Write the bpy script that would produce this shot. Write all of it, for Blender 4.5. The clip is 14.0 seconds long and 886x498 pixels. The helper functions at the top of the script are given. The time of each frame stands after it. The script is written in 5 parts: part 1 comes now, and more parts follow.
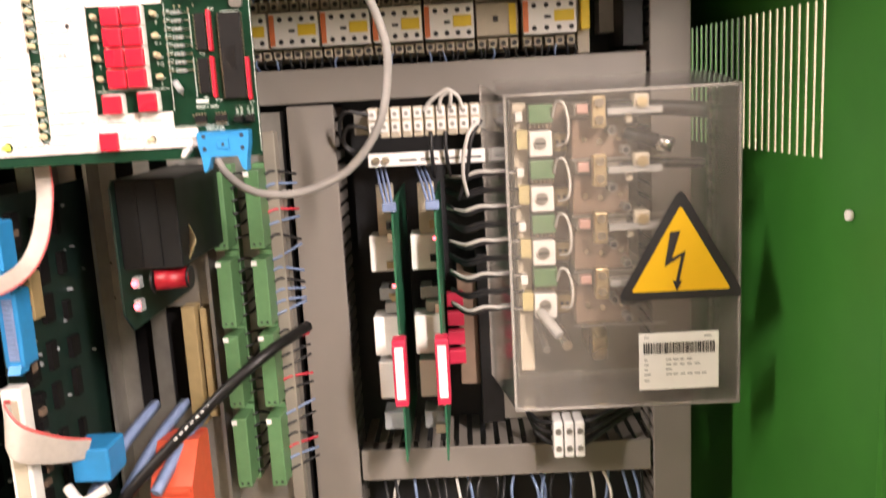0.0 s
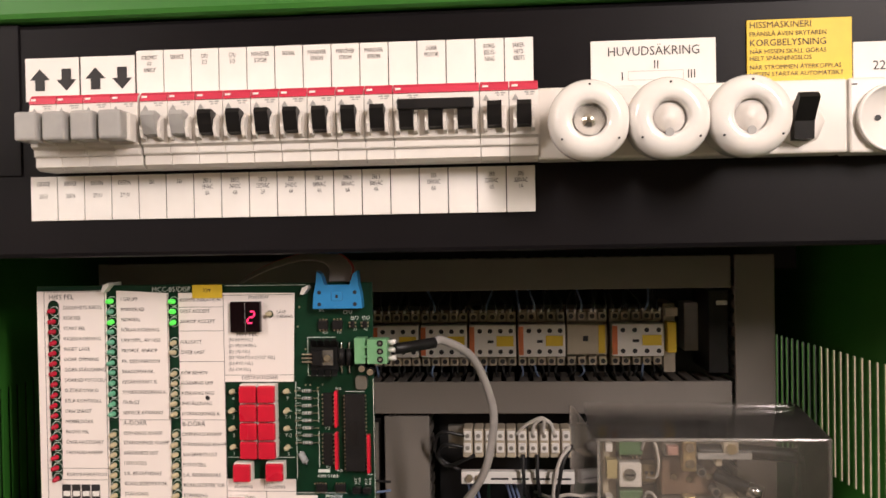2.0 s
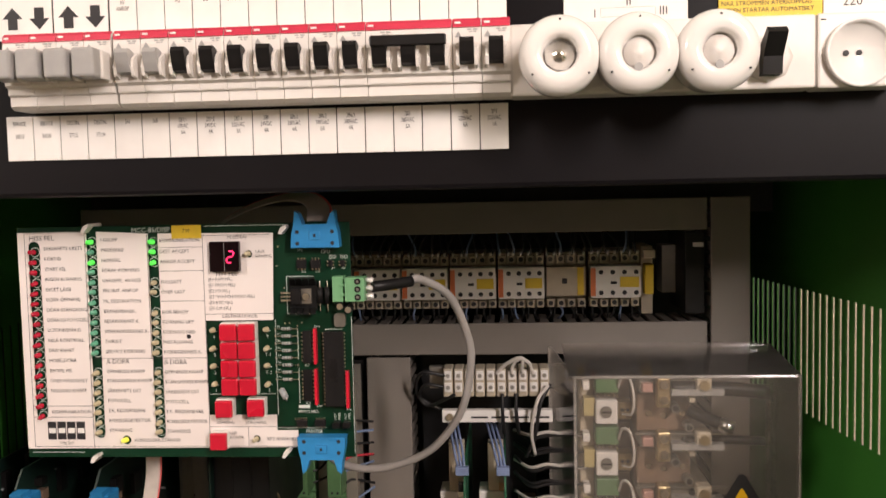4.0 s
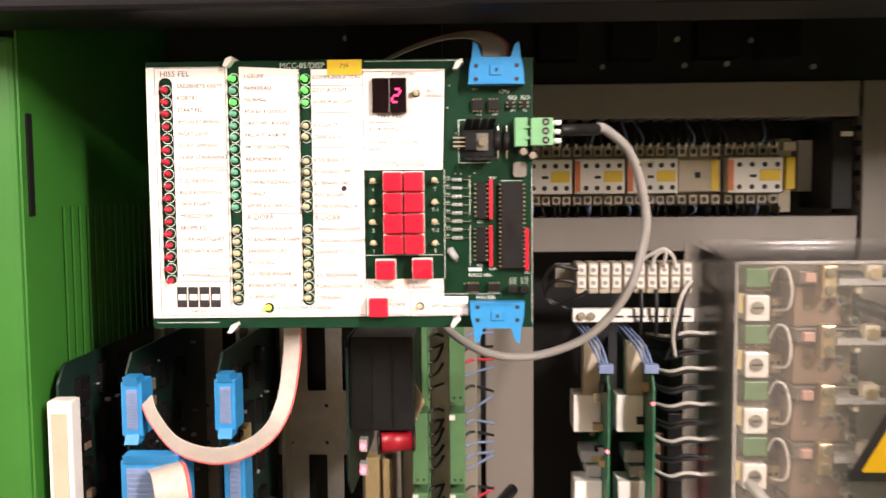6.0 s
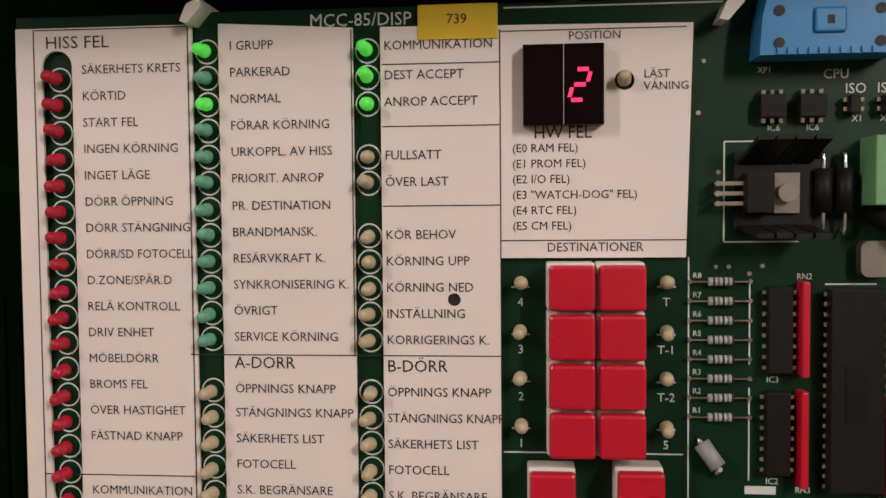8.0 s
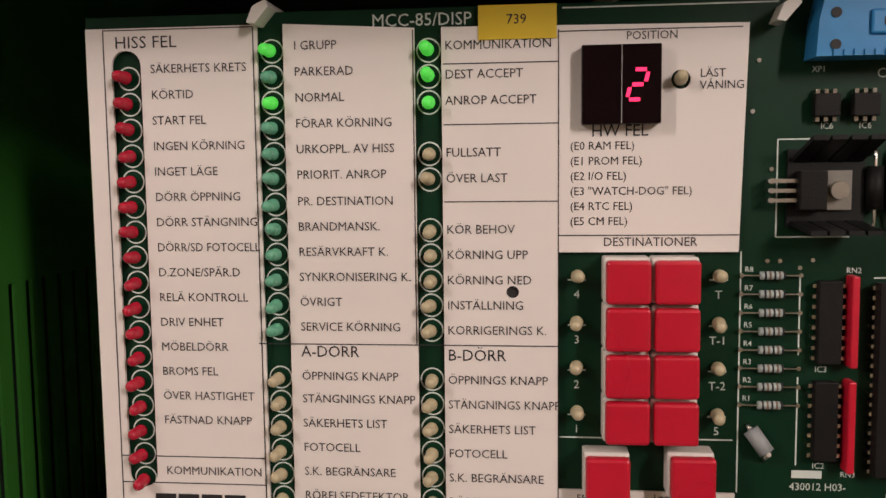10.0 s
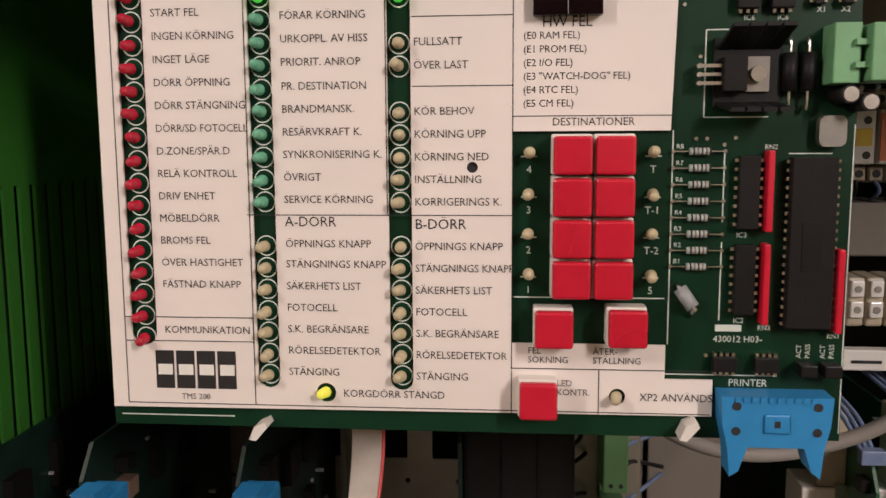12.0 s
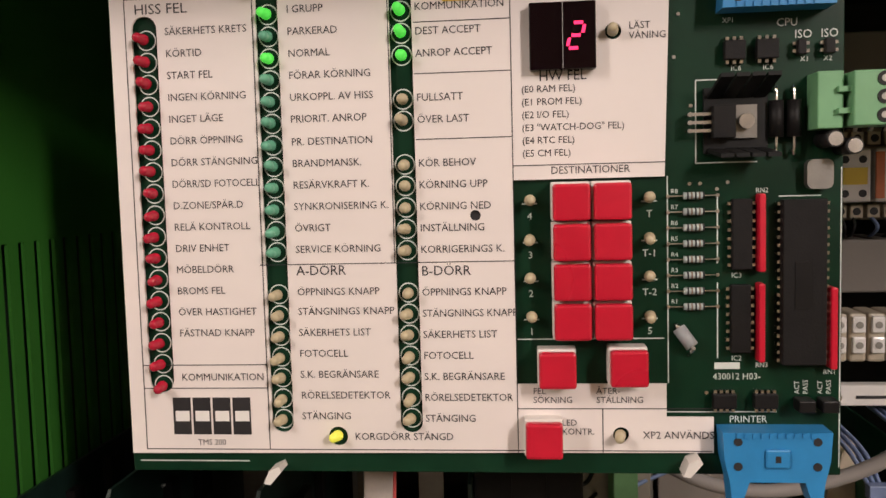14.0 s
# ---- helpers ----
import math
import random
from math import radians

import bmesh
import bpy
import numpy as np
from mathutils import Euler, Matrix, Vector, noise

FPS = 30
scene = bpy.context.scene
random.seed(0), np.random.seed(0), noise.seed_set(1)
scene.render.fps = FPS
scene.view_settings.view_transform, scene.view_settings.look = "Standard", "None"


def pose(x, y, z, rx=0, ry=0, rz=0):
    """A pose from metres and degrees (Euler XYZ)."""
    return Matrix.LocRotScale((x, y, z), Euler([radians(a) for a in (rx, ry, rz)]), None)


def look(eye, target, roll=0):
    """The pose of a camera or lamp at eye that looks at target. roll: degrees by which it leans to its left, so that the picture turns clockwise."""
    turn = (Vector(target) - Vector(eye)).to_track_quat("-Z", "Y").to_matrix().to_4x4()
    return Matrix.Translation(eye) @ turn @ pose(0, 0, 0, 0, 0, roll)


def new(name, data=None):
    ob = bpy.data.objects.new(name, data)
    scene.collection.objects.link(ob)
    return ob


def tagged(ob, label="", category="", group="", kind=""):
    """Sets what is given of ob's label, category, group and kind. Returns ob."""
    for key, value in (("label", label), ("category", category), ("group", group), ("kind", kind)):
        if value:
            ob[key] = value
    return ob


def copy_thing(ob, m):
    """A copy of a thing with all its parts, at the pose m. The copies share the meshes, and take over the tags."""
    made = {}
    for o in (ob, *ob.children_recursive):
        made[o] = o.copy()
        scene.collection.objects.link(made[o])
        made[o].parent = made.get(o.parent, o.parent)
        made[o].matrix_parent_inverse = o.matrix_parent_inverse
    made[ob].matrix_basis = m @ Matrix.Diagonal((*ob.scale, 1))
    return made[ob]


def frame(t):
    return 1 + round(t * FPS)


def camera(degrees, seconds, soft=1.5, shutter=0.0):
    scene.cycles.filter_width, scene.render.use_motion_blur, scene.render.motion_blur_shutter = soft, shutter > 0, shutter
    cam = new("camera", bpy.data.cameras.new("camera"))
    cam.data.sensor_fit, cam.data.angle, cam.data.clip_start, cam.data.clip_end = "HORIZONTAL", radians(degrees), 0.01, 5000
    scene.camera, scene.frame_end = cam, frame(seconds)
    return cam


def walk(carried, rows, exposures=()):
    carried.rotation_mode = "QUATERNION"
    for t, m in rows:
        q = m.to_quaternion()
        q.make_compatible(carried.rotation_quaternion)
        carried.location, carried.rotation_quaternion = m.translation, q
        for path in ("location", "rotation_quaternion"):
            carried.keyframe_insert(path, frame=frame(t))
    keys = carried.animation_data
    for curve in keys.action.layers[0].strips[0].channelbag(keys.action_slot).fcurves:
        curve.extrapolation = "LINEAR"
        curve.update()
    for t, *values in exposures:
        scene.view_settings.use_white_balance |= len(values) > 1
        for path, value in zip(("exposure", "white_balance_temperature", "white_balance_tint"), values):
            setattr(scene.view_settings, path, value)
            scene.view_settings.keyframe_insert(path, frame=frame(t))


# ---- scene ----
cam = camera(55.0, 14.0, shutter=0.3)
PATH = [
    (0, (0.071, 0.039, 1.463), (0.015, 2.006, 1.105), -3.1),
    (0.5, (0.046, 0.034, 1.526), (-0.025, 2.019, 1.294), -2.8),
    (1, (0.035, 0.019, 1.582), (-0.122, 2.007, 1.431), -1.2),
    (1.5, (0.0385, 0.0095, 1.6065), (-0.1625, 1.9985, 1.568), -0.8),
    (2, (0.038, 0.015, 1.621), (-0.120, 2.0085, 1.5925), -1.0),
    (2.2, (0.0385, 0.017, 1.6235), (-0.104, 2.012, 1.599), -1.15),
    (4.3, (0.054, 0.003, 1.602), (-0.086, 1.99, 1.423), -1.3),
    (4.5, (0.058, -0.003, 1.578), (-0.098, 1.979, 1.36), -1.6),
    (5, (0.044, -0.007, 1.552), (-0.136, 1.959, 1.233), -1.2),
    (5.5, (-0.015, 0.008, 1.537), (-0.162, 1.992, 1.329), -1.4),
    (6, (-0.091, 0.062, 1.515), (-0.155, 2.056, 1.374), -0.5),
    (6.5, (-0.126, 0.254, 1.539), (-0.254, 2.235, 1.297), -1.0),
    (7, (-0.143, 0.334, 1.517), (-0.339, 2.324, 1.528), -0.2),
    (7.5, (-0.155, 0.364, 1.529), (-0.375, 2.349, 1.441), -0.4),
    (8, (-0.15, 0.35, 1.538), (-0.322, 2.341, 1.456), -0.5),
    (10.5, (-0.163, 0.336, 1.548), (-0.371, 2.315, 1.357), -0.6),
    (11, (-0.163, 0.323, 1.543), (-0.364, 2.304, 1.35), -0.3),
    (11.5, (-0.16, 0.309, 1.535), (-0.353, 2.288, 1.324), -0.1),
    (12, (-0.152, 0.31, 1.524), (-0.329, 2.286, 1.27), -0.3),
    (12.5, (-0.144, 0.308, 1.525), (-0.329, 2.283, 1.269), -0.8),
    (13, (-0.142, 0.305, 1.524), (-0.346, 2.281, 1.293), -1.2),
    (13.5, (-0.144, 0.3, 1.526), (-0.355, 2.284, 1.385), -1.6),
    (14, (-0.15, 0.3, 1.526), (-0.347, 2.285, 1.373), -1.5),
]
EXPOSURES = [(0, 1.25), (0.5, 1.3), (1, 0.9), (1.5, 0.2), (2.2, -0.2), (4.3, -0.05), (4.5, 0.0), (5, 0.4), (5.5, 0.9), (6, 1.0), (6.5, 0.65), (7, -0.1), (7.5, -0.55), (8, -0.8), (10.5, -0.7), (11, -0.65), (11.5, -0.65), (12, -0.5), (14, -0.4)]
walk(cam, [(t, look(eye, target, roll)) for t, eye, target, roll in PATH], EXPOSURES)

# ---- world and lights ----
world = bpy.data.worlds.new("machine_room")
scene.world = world
world.use_nodes = True
world.node_tree.nodes["Background"].inputs[0].default_value = (1, 0.9, 0.75, 1)
world.node_tree.nodes["Background"].inputs[1].default_value = 0.0


def area_lamp(name, eye, target, w, h, power, colour):
    d = bpy.data.lights.new(name, "AREA")
    d.shape, d.size, d.size_y, d.energy, d.color = "RECTANGLE", w, h, power, colour
    ob = new(name, d)
    ob.matrix_world = look(eye, target)
    return ob


area_lamp("tube_light", (0.78, -0.72, 2.38), (-0.17, 0.57, 1.5), 0.10, 0.9, 48, (1.0, 0.87, 0.82))
area_lamp("tube_light", (-1.10, -0.30, 2.40), (0.3, 0.75, 1.4), 0.10, 1.0, 24, (1.0, 0.89, 0.83))

# ---- materials ----
MATS = {}


def mat(name, col, rough=0.5, metal=0.0, vary=0.06, scale=60, bump=0.0, bscale=400, emit=None, power=0.0, alpha=None, spec=0.5):
    """A painted, plastic or metal surface with two scales of variation and a fine relief."""
    if name in MATS:
        return MATS[name]
    m = bpy.data.materials.new(name)
    m.use_nodes = True
    nt = m.node_tree
    p = nt.nodes["Principled BSDF"]
    p.inputs["Roughness"].default_value, p.inputs["Metallic"].default_value = rough, metal
    p.inputs["Specular IOR Level"].default_value = spec
    tc = nt.nodes.new("ShaderNodeTexCoord")
    n1, n2 = nt.nodes.new("ShaderNodeTexNoise"), nt.nodes.new("ShaderNodeTexNoise")
    n1.inputs["Scale"].default_value, n2.inputs["Scale"].default_value = scale, scale / 9
    n1.inputs["Detail"].default_value = 4
    add = nt.nodes.new("ShaderNodeMath")
    add.operation = "ADD"
    ramp = nt.nodes.new("ShaderNodeMapRange")
    ramp.inputs[1].default_value, ramp.inputs[2].default_value = 0.6, 1.4
    ramp.inputs[3].default_value, ramp.inputs[4].default_value = 1 - vary * 2, 1 + vary * 2
    mul = nt.nodes.new("ShaderNodeVectorMath")
    mul.operation = "SCALE"
    mul.inputs[0].default_value = col
    for n in (n1, n2):
        nt.links.new(tc.outputs["Object"], n.inputs["Vector"])
    nt.links.new(n1.outputs[0], add.inputs[0])
    nt.links.new(n2.outputs[0], add.inputs[1])
    nt.links.new(add.outputs[0], ramp.inputs[0])
    nt.links.new(ramp.outputs[0], mul.inputs["Scale"])
    nt.links.new(mul.outputs[0], p.inputs["Base Color"])
    rr = nt.nodes.new("ShaderNodeMapRange")
    rr.inputs[1].default_value, rr.inputs[2].default_value = 0.3, 0.7
    rr.inputs[3].default_value, rr.inputs[4].default_value = max(rough - 0.08, 0.02), min(rough + 0.08, 1)
    nt.links.new(n2.outputs[0], rr.inputs[0])
    nt.links.new(rr.outputs[0], p.inputs["Roughness"])
    if bump:
        n3, bn = nt.nodes.new("ShaderNodeTexNoise"), nt.nodes.new("ShaderNodeBump")
        n3.inputs["Scale"].default_value = bscale
        bn.inputs["Strength"].default_value, bn.inputs["Distance"].default_value = bump, 0.001
        nt.links.new(tc.outputs["Object"], n3.inputs["Vector"])
        nt.links.new(n3.outputs[0], bn.inputs["Height"])
        nt.links.new(bn.outputs[0], p.inputs["Normal"])
    if emit:
        p.inputs["Emission Color"].default_value, p.inputs["Emission Strength"].default_value = (*emit, 1), power
    MATS[name] = m
    return m


GREEN = mat("green_enamel", (0.036, 0.165, 0.022), 0.42, vary=0.05, scale=25, bump=0.05, bscale=500)
BLACK = mat("black_enamel", (0.007, 0.006, 0.007), 0.4, spec=0.12, vary=0.12, scale=20, bump=0.04, bscale=600)
GREY = mat("grey_trunking", (0.205, 0.180, 0.158), 0.55, vary=0.05, scale=20, bump=0.06, bscale=500)
BACK = mat("dark_mounting_plate", (0.022, 0.022, 0.025), 0.6, vary=0.15, scale=15)
BEIGE = mat("beige_mounting_plate", (0.26, 0.23, 0.19), 0.5, vary=0.08, scale=30)
STEEL = mat("brushed_steel", (0.34, 0.325, 0.30), 0.38, metal=0.8, vary=0.1, scale=80, bump=0.05, bscale=900)
CHROME = mat("bright_screw", (0.75, 0.73, 0.70), 0.22, metal=1.0, vary=0.05, scale=300)
PLATE = mat("white_print_plate", (0.80, 0.73, 0.70), 0.45, vary=0.02, scale=30)
PAPER = mat("label_paper", (0.80, 0.77, 0.74), 0.6, vary=0.025, scale=80)
PCB = mat("green_solder_mask", (0.003, 0.027, 0.012), 0.36, spec=0.25, vary=0.15, scale=90)
SILK = mat("white_silkscreen", (0.62, 0.66, 0.62), 0.6, vary=0.05, scale=200)
INK = mat("black_ink", (0.018, 0.016, 0.018), 0.6, vary=0.1, scale=300)
CREAM = mat("cream_room_wall", (0.76, 0.68, 0.55), 0.8, vary=0.05, scale=5, bump=0.15, bscale=150)
FLOORM = mat("grey_painted_floor", (0.22, 0.21, 0.19), 0.5, vary=0.12, scale=8, bump=0.05, bscale=90)
WPLAST = mat("white_plastic", (0.76, 0.72, 0.68), 0.35, vary=0.03, scale=60)
PORC = mat("white_porcelain", (0.80, 0.77, 0.74), 0.15, vary=0.02, scale=60)
CREAMP = mat("cream_plastic", (0.50, 0.43, 0.33), 0.42, vary=0.05, scale=120)
TAN = mat("tan_plastic", (0.34, 0.25, 0.12), 0.45, vary=0.08, scale=120)
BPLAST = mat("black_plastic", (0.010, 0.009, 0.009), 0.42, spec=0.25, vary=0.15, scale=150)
ICM = mat("ic_moulding", (0.008, 0.007, 0.007), 0.5, spec=0.2, vary=0.15, scale=200, bump=0.08, bscale=1500)
SINKM = mat("black_anodised_aluminium", (0.006, 0.006, 0.006), 0.45, spec=0.25, vary=0.15, scale=150)
RACKPCB = mat("dark_card_laminate", (0.007, 0.020, 0.015), 0.4, vary=0.25, scale=90)
GPLAST = mat("grey_plastic", (0.36, 0.35, 0.34), 0.4, vary=0.05, scale=120)
BLUE = mat("blue_connector", (0.028, 0.23, 0.52), 0.38, vary=0.06, scale=150)
LBLUE = mat("pale_blue_plastic", (0.20, 0.26, 0.44), 0.45, vary=0.08, scale=150)
TERMG = mat("terminal_green", (0.15, 0.34, 0.17), 0.4, vary=0.06, scale=150)
GCONN = mat("sage_green_connector", (0.10, 0.21, 0.09), 0.42, vary=0.07, scale=150)
RED = mat("red_key", (0.55, 0.009, 0.032), 0.35, vary=0.04, scale=150)
REDP = mat("red_plastic", (0.52, 0.02, 0.06), 0.4, vary=0.06, scale=150)
ORED = mat("orange_red_plastic", (0.62, 0.09, 0.04), 0.45, vary=0.06, scale=150)
FPINK = mat("faded_pink_plastic", (0.42, 0.24, 0.20), 0.45, vary=0.08, scale=150)
ORANGE = mat("orange_plastic", (0.62, 0.17, 0.06), 0.45, vary=0.06, scale=150)
YELLOW = mat("yellow_label", (0.72, 0.50, 0.03), 0.5, vary=0.04, scale=100)
SIGNY = mat("warning_yellow", (0.75, 0.44, 0.01), 0.42, vary=0.03, scale=60)
REDSTRIP = mat("crimson_strip", (0.56, 0.03, 0.07), 0.45, vary=0.04, scale=150)
LEDR = mat("red_led_lens", (0.42, 0.012, 0.035), 0.2, vary=0.08, scale=300)
LEDG = mat("green_led_lens", (0.12, 0.37, 0.24), 0.22, vary=0.08, scale=300)
LEDY = mat("amber_led_lens", (0.47, 0.40, 0.26), 0.25, vary=0.08, scale=300)
LEDGON = mat("lit_green_led", (0.1, 0.7, 0.1), 0.3, emit=(0.10, 1.0, 0.08), power=0.45)
LEDYON = mat("lit_yellow_led", (0.7, 0.6, 0.1), 0.3, emit=(0.9, 1.0, 0.05), power=0.45)
LEDRON = mat("lit_red_led", (0.8, 0.2, 0.2), 0.3, emit=(1.0, 0.06, 0.10), power=3.0)
SEG = mat("lit_segment", (0.5, 0.02, 0.08), 0.3, emit=(1.0, 0.03, 0.12), power=2.6)
DISPM = mat("dark_red_window", (0.006, 0.002, 0.003), 0.12, spec=0.2, vary=0.1, scale=100)
CAPM = mat("grey_capacitor", (0.30, 0.31, 0.32), 0.35, vary=0.08, scale=200)
CABLE = mat("grey_cable", (0.34, 0.315, 0.30), 0.5, vary=0.05, scale=120)
RIBBON = mat("grey_ribbon_cable", (0.46, 0.41, 0.37), 0.5, vary=0.06, scale=200)
PINKED = mat("red_ribbon_edge", (0.62, 0.10, 0.10), 0.5, vary=0.06, scale=200)
WIREW = mat("white_wire", (0.58, 0.54, 0.50), 0.45, vary=0.05, scale=200)
WIREB = mat("black_wire", (0.014, 0.013, 0.014), 0.45, vary=0.1, scale=200)
WIREBL = mat("blue_grey_wire", (0.17, 0.23, 0.38), 0.45, vary=0.08, scale=200)
WIRER = mat("red_wire", (0.5, 0.03, 0.05), 0.45, vary=0.08, scale=200)
PALEY = mat("pale_yellow_tag", (0.52, 0.43, 0.20), 0.5, vary=0.06, scale=100)
DRVPCB = mat("bright_card_laminate", (0.022, 0.115, 0.058), 0.4, vary=0.2, scale=110)
BRASS = mat("brass_terminal", (0.52, 0.41, 0.24), 0.3, metal=0.9, vary=0.1, scale=200)
BROWN = mat("brown_module", (0.20, 0.135, 0.095), 0.4, vary=0.1, scale=80)
GLASSR = mat("resistor_body", (0.42, 0.47, 0.46), 0.35, vary=0.06, scale=300)
COIL = mat("red_coil", (0.26, 0.005, 0.013), 0.35, vary=0.1, scale=300)


def clear_plastic(name, tint, haze, rough):
    """Thin clear sheet: a glossy film and a trace of dusty haze over a slightly tinted transparency."""
    m = bpy.data.materials.new(name)
    m.use_nodes = True
    nt = m.node_tree
    nt.nodes.clear()
    out, mix, mix2, gl, tr, df, fr, tc, ns, mr = (nt.nodes.new("ShaderNode" + k) for k in (
        "OutputMaterial", "MixShader", "MixShader", "BsdfGlossy", "BsdfTransparent", "BsdfDiffuse", "Fresnel", "TexCoord", "TexNoise", "MapRange"))
    fr.inputs[0].default_value = 1.45
    gl.inputs["Roughness"].default_value = rough
    tr.inputs[0].default_value = (*tint, 1)
    df.inputs[0].default_value = (0.62, 0.57, 0.52, 1)
    ns.inputs["Scale"].default_value = 30
    mr.inputs[3].default_value, mr.inputs[4].default_value = haze * 0.4, haze * 1.6
    nt.links.new(tc.outputs["Object"], ns.inputs["Vector"])
    nt.links.new(ns.outputs[0], mr.inputs[0])
    nt.links.new(mr.outputs[0], mix2.inputs[0])
    nt.links.new(tr.outputs[0], mix2.inputs[1])
    nt.links.new(df.outputs[0], mix2.inputs[2])
    nt.links.new(fr.outputs[0], mix.inputs[0])
    nt.links.new(mix2.outputs[0], mix.inputs[1])
    nt.links.new(gl.outputs[0], mix.inputs[2])
    nt.links.new(mix.outputs[0], out.inputs[0])
    return m


CLEAR = clear_plastic("clear_acrylic", (0.95, 0.93, 0.90), 0.07, 0.05)
DUSTY = clear_plastic("dusty_acrylic", (0.93, 0.91, 0.88), 0.11, 0.12)
EDGE = clear_plastic("acrylic_edge", (0.86, 0.83, 0.79), 0.26, 0.15)

# ---- mesh helpers ----


def box(bm, x0, x1, y0, y1, z0, z1, bevel=0.0):
    m = Matrix.Translation(((x0 + x1) / 2, (y0 + y1) / 2, (z0 + z1) / 2)) @ Matrix.Diagonal((abs(x1 - x0), abs(y1 - y0), abs(z1 - z0), 1))
    r = bmesh.ops.create_cube(bm, size=1, matrix=m)
    if bevel:
        edges = list({e for v in r["verts"] for e in v.link_edges})
        bmesh.ops.bevel(bm, geom=edges, offset=bevel, segments=2, affect="EDGES", profile=0.5)


def cyl(bm, p0, p1, r0, r1=None, seg=14):
    p0, p1 = Vector(p0), Vector(p1)
    d = p1 - p0
    m = Matrix.Translation((p0 + p1) / 2) @ d.to_track_quat("Z", "Y").to_matrix().to_4x4()
    bmesh.ops.create_cone(bm, cap_ends=True, segments=seg, radius1=r0, radius2=r0 if r1 is None else r1, depth=d.length, matrix=m)


def lathe(bm, profile, axis_at, seg=32):
    """Turns a profile of (radius, y) round an axis along y through (x, z)."""
    x, z = axis_at
    rings = []
    for r, y in profile:
        rings.append([bm.verts.new((x + r * math.cos(2 * math.pi * k / seg), y, z + r * math.sin(2 * math.pi * k / seg))) for k in range(seg)])
    for a, b in zip(rings, rings[1:]):
        for k in range(seg):
            bm.faces.new((a[k], a[(k + 1) % seg], b[(k + 1) % seg], b[k]))
    bm.faces.new(rings[-1])
    bm.faces.new(list(reversed(rings[0])))
    for f in bm.faces:
        f.smooth = True


def extrude_x(bm, profile, x0, x1):
    """A prism along x with a profile of (y, z)."""
    a = [bm.verts.new((x0, y, z)) for y, z in profile]
    b = [bm.verts.new((x1, y, z)) for y, z in profile]
    n = len(a)
    bm.faces.new(a)
    bm.faces.new(list(reversed(b)))
    for k in range(n):
        bm.faces.new((a[k], b[k], b[(k + 1) % n], a[(k + 1) % n]))
    bmesh.ops.recalc_face_normals(bm, faces=bm.faces)


def prism_y(bm, outline, y0, y1):
    """A prism along y with an outline of (x, z)."""
    a = [bm.verts.new((x, y0, z)) for x, z in outline]
    b = [bm.verts.new((x, y1, z)) for x, z in outline]
    n = len(a)
    f1, f2 = bm.faces.new(a), bm.faces.new(list(reversed(b)))
    for k in range(n):
        bm.faces.new((a[k], b[k], b[(k + 1) % n], a[(k + 1) % n]))
    f1.normal_update()
    f2.normal_update()
    bmesh.ops.triangulate(bm, faces=[f1, f2])
    bmesh.ops.recalc_face_normals(bm, faces=bm.faces)


def smooth_path(points, per=6):
    """Catmull-Rom points through the given ones."""
    p = [Vector(q) for q in points]
    p = [2 * p[0] - p[1]] + p + [2 * p[-1] - p[-2]]
    out = []
    for i in range(1, len(p) - 2):
        for k in range(per):
            t = k / per
            out.append(0.5 * (2 * p[i] + (p[i + 1] - p[i - 1]) * t + (2 * p[i - 1] - 5 * p[i] + 4 * p[i + 1] - p[i + 2]) * t * t
                              + (3 * p[i] - p[i - 1] - 3 * p[i + 1] + p[i + 2]) * t ** 3))
    return out + [p[-2]]


def tube(bm, points, r, seg=8, per=6):
    pts = smooth_path(points, per) if len(points) > 2 else [Vector(q) for q in points]
    rings = []
    side = None
    for i, q in enumerate(pts):
        d = (pts[min(i + 1, len(pts) - 1)] - pts[max(i - 1, 0)]).normalized()
        if side is None:
            side = d.orthogonal().normalized()
        side = (side - d * side.dot(d)).normalized()
        up = d.cross(side)
        rings.append([bm.verts.new(q + r * (math.cos(2 * math.pi * k / seg) * side + math.sin(2 * math.pi * k / seg) * up)) for k in range(seg)])
    for a, b in zip(rings, rings[1:]):
        for k in range(seg):
            f = bm.faces.new((a[k], a[(k + 1) % seg], b[(k + 1) % seg], b[k]))
            f.smooth = True
    bm.faces.new(rings[0])
    bm.faces.new(list(reversed(rings[-1])))
    bmesh.ops.recalc_face_normals(bm, faces=bm.faces)


def strip(bm, points, widths, thick, per=6, lo=0.0, hi=1.0, ribs=10):
    """A flat ribbon along points; widths gives its width vector at each. Covers the share lo to hi of its width, with rounded conductors."""
    pts, wid = smooth_path(points, per), smooth_path(widths, per)
    n = max(1, round(ribs * (hi - lo))) * 2
    rows = []
    for i, (q, w) in enumerate(zip(pts, wid)):
        d = (pts[min(i + 1, len(pts) - 1)] - pts[max(i - 1, 0)]).normalized()
        up = d.cross(w).normalized()
        top = [bm.verts.new(q + w * (lo + (hi - lo) * k / n - 0.5) + up * thick * (0.5 if k % 2 else 0.2)) for k in range(n + 1)]
        low = [bm.verts.new(q + w * (lo + (hi - lo) * k / n - 0.5) - up * thick * (0.5 if k % 2 else 0.2)) for k in range(n, -1, -1)]
        rows.append(top + low)
    m = len(rows[0])
    for a, b in zip(rows, rows[1:]):
        for k in range(m):
            f = bm.faces.new((a[k], a[(k + 1) % m], b[(k + 1) % m], b[k]))
            f.smooth = True
    bmesh.ops.recalc_face_normals(bm, faces=bm.faces)


